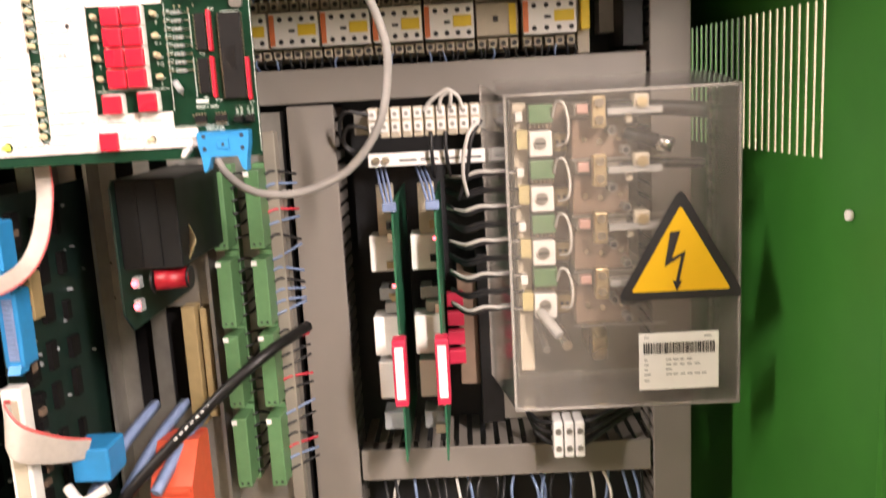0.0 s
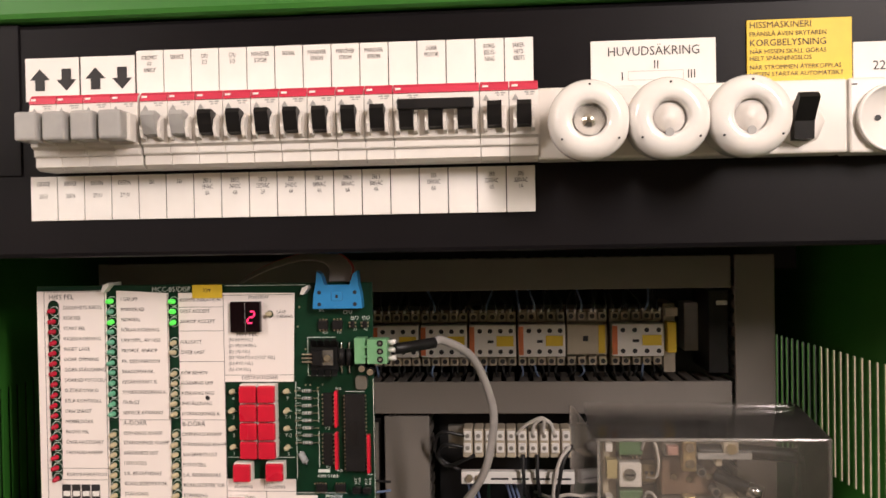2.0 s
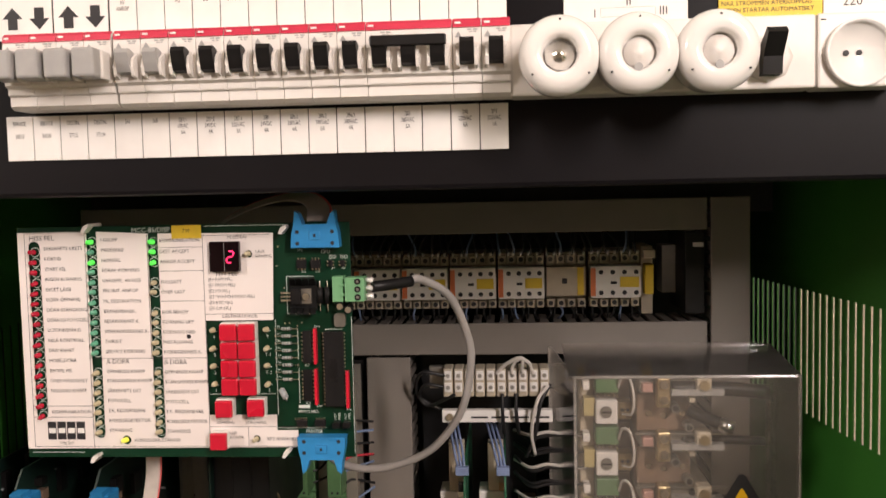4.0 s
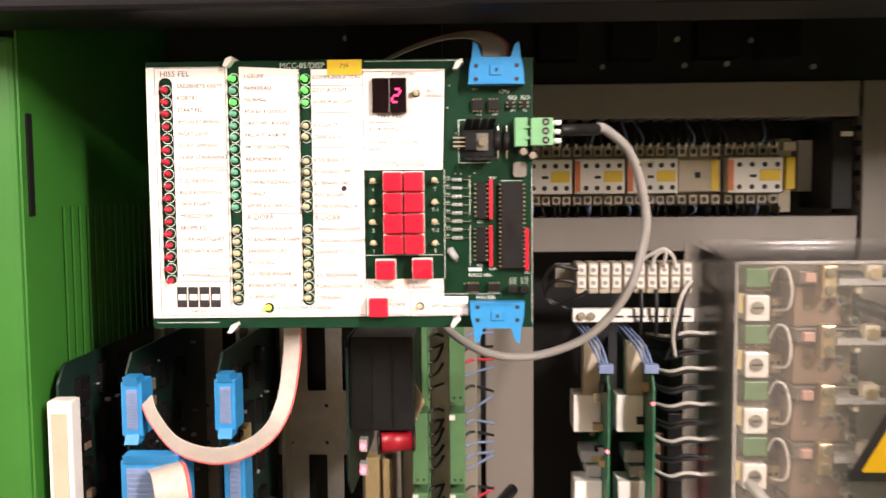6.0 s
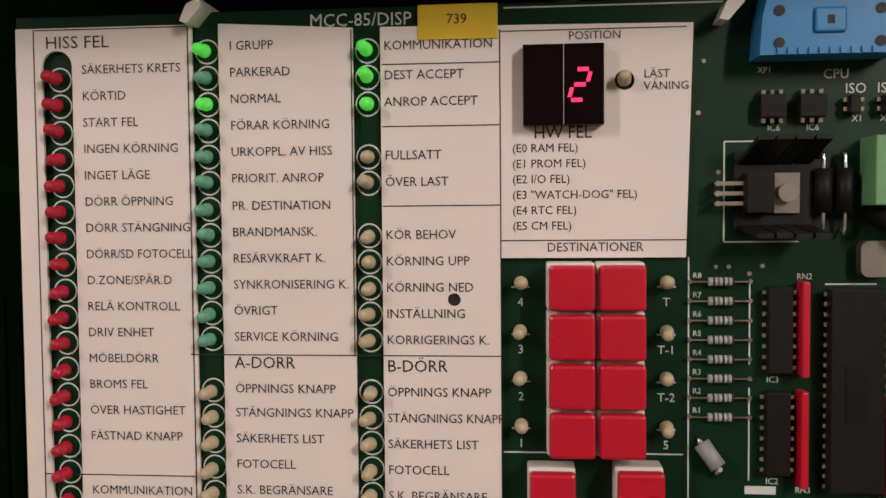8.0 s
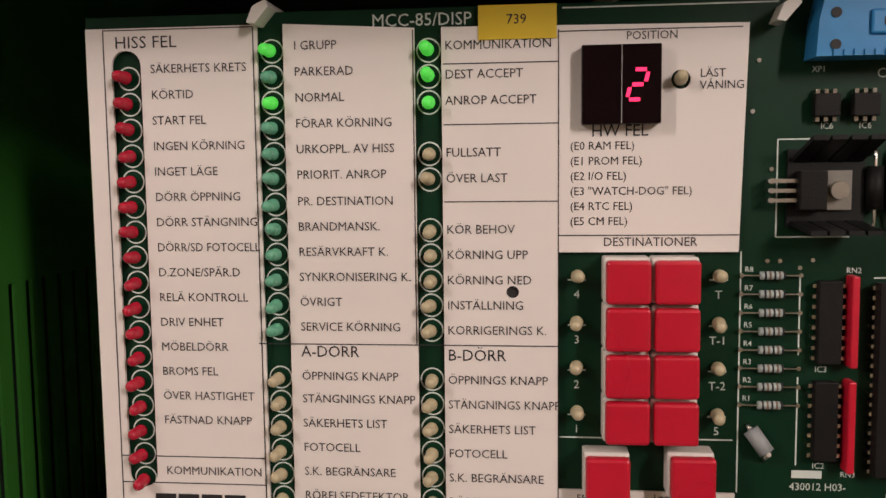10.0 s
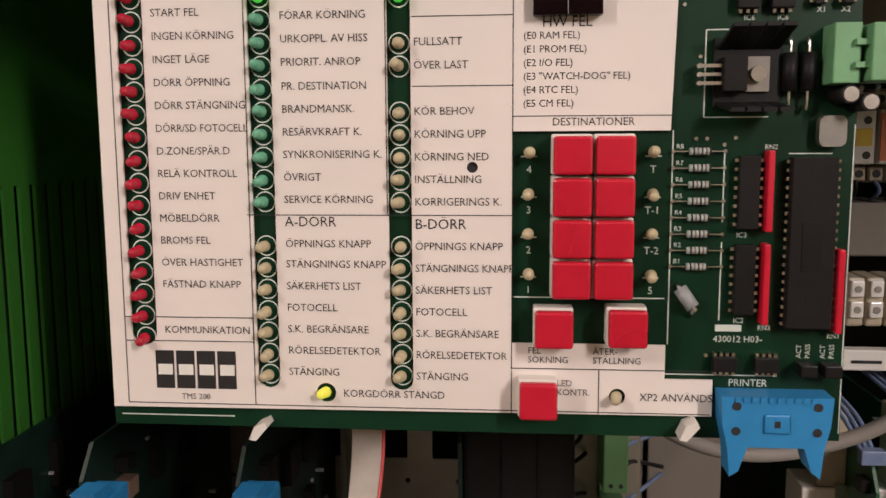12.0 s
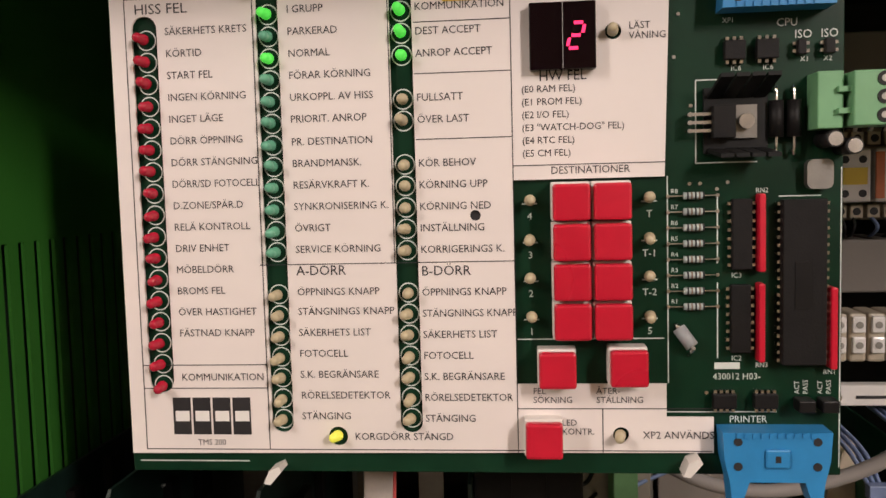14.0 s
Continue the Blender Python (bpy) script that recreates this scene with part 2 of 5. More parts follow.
def rounded(x0, x1, z0, z1, r, seg=5):
    out = []
    for cx, cz, a0 in ((x1 - r, z1 - r, 0), (x0 + r, z1 - r, 90), (x0 + r, z0 + r, 180), (x1 - r, z0 + r, 270)):
        for k in range(seg + 1):
            a = radians(a0 + 90 * k / seg)
            out.append((cx + r * math.cos(a), cz + r * math.sin(a)))
    return out


def circle(x, z, r, n=20):
    return [(x + r * math.cos(2 * math.pi * k / n), z + r * math.sin(2 * math.pi * k / n)) for k in range(n)]


def sheet(bm, outer, holes, y0, y1):
    """A flat plate in the x-z plane with holes through it."""
    edges = []
    for loop in (outer, *holes):
        vs = [bm.verts.new((x, y0, z)) for x, z in loop]
        edges += [bm.edges.new((vs[k], vs[(k + 1) % len(vs)])) for k in range(len(vs))]
    bmesh.ops.triangle_fill(bm, edges=edges, use_beauty=True)
    r = bmesh.ops.extrude_face_region(bm, geom=list(bm.faces))
    bmesh.ops.translate(bm, vec=(0, y1 - y0, 0), verts=[v for v in r["geom"] if isinstance(v, bmesh.types.BMVert)])
    bmesh.ops.recalc_face_normals(bm, faces=bm.faces)


def hold(ob, parent):
    ob.parent = parent
    if parent is not None and parent.type == "EMPTY":
        ob.matrix_parent_inverse = parent.matrix_basis.inverted()
    return ob


def part(name, bm, material, parent=None, label=""):
    me = bpy.data.meshes.new(name)
    bm.to_mesh(me)
    bm.free()
    me.materials.append(material)
    return tagged(hold(new(name, me), parent), label)


def inst(name, me, parent, m, label=""):
    ob = hold(new(name, me), parent)
    ob.matrix_basis = m
    return tagged(ob, label)


def bx(name, material, dims, parent=None, bevel=0.0, label=""):
    bm = bmesh.new()
    box(bm, *dims, bevel)
    return part(name, bm, material, parent, label)


def cy(name, material, p0, p1, r, parent=None, label="", seg=14, r1=None):
    bm = bmesh.new()
    cyl(bm, p0, p1, r, r1, seg)
    for f in bm.faces:
        f.smooth = len(f.verts) == 4
    return part(name, bm, material, parent, label)


def wire(name, material, points, r, parent=None, label="", seg=8):
    bm = bmesh.new()
    tube(bm, points, r, seg)
    return part(name, bm, material, parent, label)


def thing(name, label, category, at=(0, 0, 0), group="", kind=""):
    ob = new(name)
    ob.empty_display_size = 0.02
    ob.matrix_basis = Matrix.Translation(at)
    return tagged(ob, label, category, group, kind)


TEXTS = []


def say(words, x, z, y, cap, parent, material=None, squeeze=1.0, align="LEFT", name="lettering", space=1.0, turn=0):
    """Printed words; x is the left end or the middle, z the middle of the capitals, cap their height."""
    cu = bpy.data.curves.new("words", "FONT")
    cu.body, cu.size, cu.align_x, cu.resolution_u, cu.space_character = words, cap / 0.69, align, 2, space
    ob = new("words", cu)
    TEXTS.append((ob, x, z - cap / 2, y, squeeze, parent, material or INK, name, turn))


def print_all():
    bpy.context.view_layer.update()
    dg = bpy.context.evaluated_depsgraph_get()
    for ob, x, z, y, squeeze, parent, material, name, turn in TEXTS:
        me = bpy.data.meshes.new_from_object(ob.evaluated_get(dg))
        me.transform(Matrix.Translation((x, y, z)) @ Matrix.Rotation(radians(90), 4, "X") @ Matrix.Rotation(radians(turn), 4, "Z") @ Matrix.Diagonal((squeeze, 1, 1, 1)))
        me.materials.clear()
        me.materials.append(material)
        hold(new(name, me), parent)
    for row in TEXTS:
        cu = row[0].data
        bpy.data.objects.remove(row[0])
        bpy.data.curves.remove(cu)


def bars(bm, x0, x1, z, y, h, n, rng):
    """Short printed bars in a row, for print too small to read."""
    w = (x1 - x0) / n
    for k in range(n):
        box(bm, x0 + w * k, x0 + w * (k + rng.uniform(0.6, 0.85)), y, y + 0.0001, z - h / 2, z + h / 2)


# ---- room ----
def structure(name, material, dims, label):
    return tagged(bx(name, material, dims), label, name.split("_")[0], kind="structure")


structure("floor", FLOORM, (-1.7, 1.1, -2.2, 1.5, -0.1, 0), "grey painted machine room floor")
structure("ceiling", CREAM, (-1.7, 1.1, -2.2, 1.5, 2.45, 2.55), "cream painted plaster ceiling")
structure("wall_south", CREAM, (-1.7, 1.1, -2.3, -2.2, 0, 2.45), "cream painted plaster wall")
structure("wall_north", CREAM, (-1.7, 1.1, 1.5, 1.6, 0, 2.45), "cream painted plaster wall")
structure("wall_west", CREAM, (-1.8, -1.7, -2.3, 1.6, 0, 2.45), "cream painted plaster wall")
structure("wall_east", CREAM, (1.1, 1.2, -2.3, 1.6, 0, 2.45), "cream painted plaster wall")

# ---- cabinet ----
cab = thing("control_cabinet", "green enamelled steel control cabinet with black switch panel", "cabinet", (0, 0.75, 0))
bx("plinth", BACK, (-0.42, 0.37, 0.60, 0.97, 0.0, 0.1), cab)
bx("back_panel", BACK, (-0.40, 0.36, 0.93, 0.95, 0.1, 1.76), cab, 0.002)
bx("roof", GREEN, (-0.43, 0.40, 0.53, 0.95, 1.7575, 1.80), cab, 0.004)
bx("cornice", GREEN, (-0.43, 0.40, 0.512, 0.53, 1.757, 1.80), cab, 0.004, "green rounded front rim")
bx("switch_panel", BLACK, (-0.425, 0.395, 0.520, 0.575, 1.612, 1.756), cab, 0.003, "black enamelled switch panel")
bx("panel_seam", BLACK, (-0.425, -0.262, 0.5188, 0.521, 1.663, 1.756), cab, 0.0005, "black cover plate")


def slotted_wall(side, x, turn, slots, zlo, zhi, y_front):
    """A cabinet side with a field of ventilation slots; built along y, then turned a little about its middle."""
    m = Matrix.Translation((x, 0.75, 0)) @ Matrix.Rotation(radians(turn), 4, "Z")
    t = 0.0015
    for name, d in (("side_panel", (0, t, y_front - 0.75, slots[0][0] - 0.75, 0.1, 1.757)),
                    ("side_panel", (0, t, slots[-1][1] - 0.75, 0.19, 0.1, 1.757)),
                    ("side_panel", (0, t, slots[0][0] - 0.75, slots[-1][1] - 0.75, 0.1, zlo)),
                    ("side_panel", (0, t, slots[0][0] - 0.75, slots[-1][1] - 0.75, zhi, 1.757))):
        ob = bx(name, GREEN, (d[0] * side, d[1] * side, *d[2:]), cab)
        ob.matrix_basis = m
    for (a, b), (c, d) in zip(slots, slots[1:]):
        ob = bx("slat", GREEN, (0, t * side, b - 0.75, c - 0.75, zlo, zhi), cab)
        ob.matrix_basis = m


right_slots = [(0.667 + 0.0121 * k, 0.667 + 0.0121 * k + 0.0056) for k in range(22)]
slotted_wall(1, 0.325, 5.7, right_slots, 1.402, 1.515, 0.585)
left_slots = [(0.640 + 0.0121 * k, 0.640 + 0.0121 * k + 0.0045) for k in range(20)]
slotted_wall(-1, -0.372, 0.0, left_slots, 1.392, 1.505, 0.590)
# unseen dark liner, added so that the left slots show no light
bx("dark_liner", BACK, (-0.43, -0.415, 0.60, 0.95, 0.1, 1.757), cab)
bx("front_flange", GREEN, (-0.43, -0.3735, 0.588, 0.606, 0.1, 1.612), cab, 0.004)
bx("front_flange", GREEN, (0.3415, 0.376, 0.580, 0.60, 0.1, 1.612), cab, 0.005)
bx("latch_slot", BPLAST, (-0.3725, -0.3705, 0.596, 0.602, 1.50, 1.565), cab)
door = bx("door_leaf", GREEN, (0.382, 0.40, 0.22, 0.585, 0.12, 1.612), cab, 0.004, "open green steel door leaf")
cy("door_screw", PORC, (0.3365, 0.625, 1.366), (0.3335, 0.6247, 1.366), 0.0038, cab, "white screw cap")
cy("flange_screw", CREAMP, (-0.404, 0.5895, 1.575), (-0.404, 0.585, 1.575), 0.006, cab)
# dark upper plate behind the switch panel, screw heads coloured white for their glint
bx("upper_plate", BACK, (-0.37, 0.31, 0.852, 0.860, 1.585, 1.75), cab)
for x, z in ((0.030, 1.624), (0.104, 1.6245), (0.142, 1.6255), (0.219, 1.622), (-0.204, 1.653), (-0.016, 1.655), (0.097, 1.648), (0.163, 1.646), (0.187, 1.644)):
    cy("plate_screw", PORC, (x, 0.852, z), (x, 0.847, z), 0.0024, cab, "screw head coloured white for its glint", seg=10)
for x0, x1 in ((-0.20, -0.115), (0.035, 0.075), (0.11, 0.15), (0.165, 0.20), (-0.03, 0.005)):
    bx("relay_socket", BPLAST, (x0, x1, 0.825, 0.8515, 1.628, 1.70), cab, 0.002)

# ---- trunking ----
def duct(name, dims, label):
    """A slotted wiring duct: lid in front, box with open fingers behind."""
    x0, x1, y0, y1, z0, z1 = dims
    d = thing(name, label, "cable duct", ((x0 + x1) / 2, y1, (z0 + z1) / 2), "grey cable ducts")
    bx("lid", GREY, (x0, x1, y0, y0 + 0.004, z0, z1), d, 0.0012)
    bm = bmesh.new()
    if x1 - x0 > z1 - z0:
        n = int((x1 - x0) / 0.0125)
        for k in range(n):
            xa = x0 + (x1 - x0) * k / n
            for za, zb in ((z0 + 0.001, z0 + 0.003), (z1 - 0.003, z1 - 0.001)):
                box(bm, xa + 0.002, xa + 0.0095, y0 + 0.0045, y1, za, zb)
    else:
        n = int((z1 - z0) / 0.0125)
        for k in range(n):
            za = z0 + (z1 - z0) * k / n
            for xa, xb in ((x0 + 0.001, x0 + 0.003), (x1 - 0.003, x1 - 0.001)):
                box(bm, xa, xb, y0 + 0.0045, y1, za + 0.002, za + 0.0095)
    tagged(part("finger_row", bm, GREY, d), kind="stuff")
    return d


duct("cable_duct", (-0.345, 0.2305, 0.779, 0.84, 1.572, 1.601), "long grey plastic duct above the contactor row")
duct("cable_duct", (-0.345, 0.2305, 0.779, 0.84, 1.461, 1.490), "long grey plastic duct below the contactor row")
duct("cable_duct", (-0.079, -0.038, 0.779, 0.84, 0.85, 1.459), "upright grey plastic duct between card rack and power bay")
duct("cable_duct", (0.2335, 0.268, 0.779, 0.84, 0.85, 1.601), "upright grey plastic duct beside the green side wall")
duct("cable_duct", (-0.036, 0.231, 0.779, 0.86, 1.112, 1.142), "short grey plastic duct under the power bay")
bay = thing("bay_plate", "dark painted mounting plate behind the power bay", "mounting plate", (0.1, 0.88, 1.1))
bx("plate", BACK, (-0.037, 0.10, 0.875, 0.880, 0.9, 1.46), bay)
bx("plate", BEIGE, (0.1002, 0.235, 0.842, 0.880, 1.143, 1.46), bay, 0, "beige steel heat sink plate")

# ---- display board ----
FY, BY = 0.5700, 0.5716  # front of the white plate, front of the board
board = thing("display_board", "green circuit board with white printed plate, LEDs and red keys", "circuit board", (-0.17, 0.574, 1.43))
bx("board_sheet", PCB, (-0.2845, -0.0535, BY, BY + 0.0016, 1.4315, 1.5920), board, 0.0003)


def slot_down(x0, x1, z, seg=8):
    """The rounded foot of a slot, from its right edge round to its left edge."""
    r, cx = (x1 - x0) / 2, (x0 + x1) / 2
    return [(cx + r * math.cos(radians(-180 * k / seg)), z + r + r * math.sin(radians(-180 * k / seg))) for k in range(seg + 1)]


C1, C2, C3 = -0.2724, -0.2315, -0.1885
outline = [(-0.2838, 1.4380), (-0.0925, 1.4390), (-0.0925, 1.4505), (-0.1070, 1.4505), (-0.1070, 1.4612), (-0.1540, 1.4612), (-0.1540, 1.5265), (-0.1072, 1.5265),
           (-0.1055, 1.5855), (C3 + 0.0036, 1.5865), *slot_down(C3 - 0.0036, C3 + 0.0036, 1.4452), (C3 - 0.0036, 1.5865), (C2 + 0.0036, 1.5885),
           *slot_down(C2 - 0.0036, C2 + 0.0036, 1.4452), (C2 - 0.0036, 1.5885), (-0.2838, 1.5885)]
holes = [rounded(C1 - 0.0042, C1 + 0.0042, 1.4588, 1.5825, 0.0041), circle(-0.1662, 1.5157, 0.0017), circle(-0.2130, 1.4440, 0.0032), circle(-0.1213, 1.4447, 0.0025),
         circle(-0.1225, 1.5715, 0.0025)]
bm = bmesh.new()
sheet(bm, outline, holes, FY, FY + 0.0009)
plate = part("printed_plate", bm, PLATE, board, "white plate with printed Swedish text")
bx("hole_backing", INK, (-0.1682, -0.1642, FY + 0.0012, FY + 0.0014, 1.5137, 1.5177), board)

# thin printed rules
bm = bmesh.new()
LY = FY - 0.00012
for x0, x1, z in ((-0.2787, -0.2362, 1.4680), (-0.2787, -0.2362, 1.4602), (-0.2370, -0.1540, 1.5010), (-0.1540, -0.0925, 1.4532), (-0.1540, -0.1070, 1.5310),
                  (-0.1845, -0.1540, 1.5768), (-0.1845, -0.1540, 1.5608), (-0.1845, -0.1540, 1.5402), (-0.1540, -0.1072, 1.5845), (-0.2787, -0.2362, 1.5880), (-0.2787, -0.0930, 1.4395)):
    box(bm, x0, x1, LY, LY + 0.0001, z - 0.00014, z + 0.00014)
for x, z0, z1 in ((-0.2787, 1.4395, 1.5880), (-0.2362, 1.4395, 1.5880), (-0.1540, 1.4385, 1.5850), (-0.1925, 1.5010, 1.5860), (-0.1270, 1.4385, 1.4532)):
    box(bm, x - 0.00014, x + 0.00014, LY, LY + 0.0001, z0, z1)
part("printed_rule", bm, INK, plate)
# board-side white rules
SY = BY - 0.0001
for x0, x1, z in ((-0.1535, -0.1075, 1.4755), (-0.1070, -0.0730, 1.4518), (-0.1530, -0.0980, 1.5908), (-0.0975, -0.0790, 1.5557), (-0.0975, -0.0790, 1.5303), (-0.0725, -0.0600, 1.5195),
                  (-0.2820, -0.2440, 1.4350)):
    bx("silkscreen_line", SILK, (x0, x1, SY, SY + 0.0001, z - 0.00018, z + 0.00018), board)
for x, z0, z1 in ((-0.1062, 1.4612, 1.5265), (-0.0975, 1.5303, 1.5557), (-0.0762, 1.5360, 1.5480), (-0.0540, 1.4340, 1.5280), (-0.0910, 1.4990, 1.5200), (-0.0910, 1.4690, 1.4930)):
    bx("silkscreen_line", SILK, (x - 0.00018, x + 0.00018, SY, SY + 0.0001, z0, z1), board)

# LEDs and their printed rings


def led_mesh():
    bm = bmesh.new()
    lathe(bm, [(0.0004, -0.0011), (0.0018, -0.0012), (0.0018, -0.0020), (0.0016, -0.0021), (0.0016, -0.0052), (0.0014, -0.0060), (0.0009, -0.0065), (0.0002, -0.0067)], (0, 0), 14)
    for x in (-0.0007, 0.0007):
        box(bm, x - 0.0002, x + 0.0002, -0.0012, 0.0, -0.0002, 0.0002)
    me = bpy.data.meshes.new("led")
    bm.to_mesh(me)
    bm.free()
    return me


LED = {}
for key, m in (("r", LEDR), ("g", LEDG), ("y", LEDY), ("G", LEDGON), ("Y", LEDYON)):
    LED[key] = led_mesh()
    LED[key].materials.append(m)
ring = bmesh.new()
rng = random.Random(4)


def led(key, x, z, lean=1.0, ringed=True):
    m = Matrix.Translation((x, BY, z)) @ Euler((radians(rng.uniform(-6, 6) * lean), 0, radians((rng.uniform(-7, 7) - 4) * lean))).to_matrix().to_4x4()
    inst("led", LED[key], board, m, {"r": "red LED", "g": "dark green LED", "y": "pale amber LED", "G": "lit green LED", "Y": "lit yellow LED"}[key])
    if ringed:
        a, b = circle(x, z, 0.0033, 24), circle(x, z, 0.0029, 24)
        va, vb = [ring.verts.new((p, SY, q)) for p, q in a], [ring.verts.new((p, SY, q)) for p, q in b]
        for k in range(24):
            ring.faces.new((va[k], va[(k + 1) % 24], vb[(k + 1) % 24], vb[k]))


COL1 = ["SÄKERHETS KRETS", "KÖRTID", "START FEL", "INGEN KÖRNING", "INGET LÄGE", "DÖRR ÖPPNING", "DÖRR STÄNGNING", "DÖRR/SD FOTOCELL", "D.ZONE/SPÄR.D", "RELÄ KONTROLL",
        "DRIV ENHET", "MÖBELDÖRR", "BROMS FEL", "ÖVER HASTIGHET", "FÄSTNAD KNAPP", "", "KOMMUNIKATION"]
DOOR = ["ÖPPNINGS KNAPP", "STÄNGNINGS KNAPP", "SÄKERHETS LIST", "FOTOCELL", "S.K. BEGRÄNSARE", "RÖRELSEDETEKTOR", "STÄNGING"]
COL2 = ["I GRUPP", "PARKERAD", "NORMAL", "FÖRAR KÖRNING", "URKOPPL. AV HISS", "PRIORIT. ANROP", "PR. DESTINATION", "BRANDMANSK.", "RESÄRVKRAFT K.", "SYNKRONISERING K.",
        "ÖVRIGT", "SERVICE KÖRNING", "A-DÖRR", *DOOR]
COL3 = ["KOMMUNIKATION", "DEST ACCEPT", "ANROP ACCEPT", None, "FULLSATT", "ÖVER LAST", None, "KÖR BEHOV", "KÖRNING UPP", "KÖRNING NED", "INSTÄLLNING", "KORRIGERINGS K.", "B-DÖRR", *DOOR]
SQ, CAP = 0.97, 0.00235
say("HISS FEL", -0.2755, 1.5847, LY, 0.0032, plate, squeeze=1.06)
for k, words in enumerate(COL1):
    led("r", C1, 1.5750 - 0.00712 * k)
    if words:
        say(words, -0.2655, 1.5774 - 0.00704 * k - (0.0008 if k == 16 else 0), LY, CAP, plate, squeeze=0.92 if k == 7 else SQ)
for k, words in enumerate(COL2):
    z = 1.5815 - 0.00695 * k
    if k != 12:
        led("G" if k in (0, 2) else "g" if k < 12 else "y", C2, z)
    say(words, -0.2250, z + (0.0012 if k < 6 else 0.0009 if k < 14 else 0.0014), LY, 0.0031 if k == 12 else CAP, plate, squeeze=SQ)
for k, words in enumerate(COL3):
    z = 1.5807 - 0.00689 * k
    if words and k != 12:
        led("G" if k < 3 else "y", C3, z)
    if words:
        say(words, -0.1840, z + (0.0010 if k == 0 else 0.0003), LY, 0.0031 if k == 12 else CAP, plate, squeeze=0.93 if k in (14, 18) else SQ)
led("Y", -0.2130, 1.4440, ringed=False)
led("y", -0.1213, 1.4447, ringed=False)
led("y", -0.1225, 1.5715, ringed=False)
tagged(part("silkscreen_ring", ring, SILK, board), kind="stuff")
say("KORGDÖRR STÄNGD", -0.2075, 1.4440, LY, CAP, plate, squeeze=SQ)
say("XP2 ANVÄNDS", -0.1145, 1.4447, LY, CAP, plate, squeeze=SQ)
say("POSITION", -0.1300, 1.5830, LY, 0.0021, plate, squeeze=SQ, align="CENTER")
say("LÄST\nVÅNING", -0.1178, 1.5730, LY, 0.0021, plate, squeeze=SQ)
say("HW FEL", -0.1455, 1.5586, LY, 0.0030, plate, squeeze=SQ)
for k, words in enumerate(("(E0 RAM FEL)", "(E1 PROM FEL)", "(E2 I/O FEL)", "(E3 \"WATCH-DOG\" FEL)", "(E4 RTC FEL)", "(E5 CM FEL)")):
    say(words, -0.1510, 1.5547 - 0.00398 * k, LY, 0.0021, plate, squeeze=SQ)
say("DESTINATIONER", -0.1300, 1.5293, LY, 0.0023, plate, squeeze=SQ, align="CENTER")
say("FEL\nSÖKNING", -0.1490, 1.4590, LY, 0.0020, plate, squeeze=SQ)
say("ÅTER-\nSTÄLLNING", -0.1290, 1.4590, LY, 0.0020, plate, squeeze=SQ)
say("LED\nKONTR.", -0.1400, 1.4487, LY, 0.0020, plate, squeeze=SQ)
say("TMS 200", -0.2560, 1.4419, LY, 0.0019, plate, squeeze=SQ, align="CENTER")
# maker's mark: four black tiles with plain white marks
for k in range(4):
    x = -0.2690 + 0.00685 * k
    mark = bx("maker_tile", INK, (x, x + 0.0061, LY, LY + 0.00012, 1.4445, 1.4570), plate)
    bx("mark", PAPER, (x + 0.0008, x + 0.0056, LY - 0.0001, LY + 0.0001, 1.4490, 1.4525), mark)

# red keys with white skirts
for x, z, w in [(-0.1425 + 0.0124 * i, 1.5256 - 0.01235 * j, 0.0120) for j in range(4) for i in range(2)] + [(-0.1475, 1.4735, 0.0121), (-0.1256, 1.4740, 0.0121), (-0.1520, 1.4512, 0.0121)]:
    bm = bmesh.new()
    box(bm, x, x + w, BY - 0.0068, BY, z - w, z, 0.0006)
    key = part("key", bm, WPLAST, board, "white key skirt")
    bm = bmesh.new()
    box(bm, x + 0.0005, x + w - 0.0001, BY - 0.0105, BY - 0.0069, z - w + 0.0001, z - 0.0006, 0.0009)
    part("keycap", bm, RED, key, "red square keycap")
for j, (a, b) in enumerate((("4", "T"), ("3", "T-1"), ("2", "T-2"), ("1", "5"))):
    z = 1.5200 - 0.01235 * j
    for x, words in ((-0.1490, a), (-0.1118, b)):
        led("y", x, z, ringed=False)
        bx("led_pad", SILK, (x - 0.0024, x + 0.0024, SY, SY + 0.0001, z - 0.0013, z - 0.0009), board)
        say(words, x, z - 0.0050, SY, 0.0022, board, SILK, align="CENTER")

# two-digit display showing 2
disp = bx("digit_display", DISPM, (-0.1482, -0.1280, BY - 0.0056, BY, 1.5600, 1.5803), board, 0.0003, "dark red two-digit display showing 2")
bx("display_gap", GPLAST, (-0.13815, -0.13795, BY - 0.0058, BY - 0.0055, 1.5602, 1.5801), disp)
bm = bmesh.new()
X0, X1, ZT, ZM, ZB, DY = -0.1360, -0.1320, 1.5738, 1.5700, 1.5662, BY - 0.0058
for z, s in ((ZT, 0.0008), (ZM, 0.0), (ZB, -0.0008)):
    box(bm, X0 + 0.0006 + s, X1 - 0.0006 + s, DY, DY + 0.0001, z - 0.0005, z + 0.0005)
for x, z0, z1 in ((X1, ZM, ZT), (X0, ZB, ZM)):
    s0, s1 = (z0 - ZM) * 0.16, (z1 - ZM) * 0.16
    prism_y(bm, [(x - 0.0005 + s0, z0 + 0.0007), (x + 0.0005 + s0, z0 + 0.0007), (x + 0.0005 + s1, z1 - 0.0007), (x - 0.0005 + s1, z1 - 0.0007)], DY, DY + 0.0001)
part("lit_segment", bm, SEG, disp, "glowing pink-red digit segments")

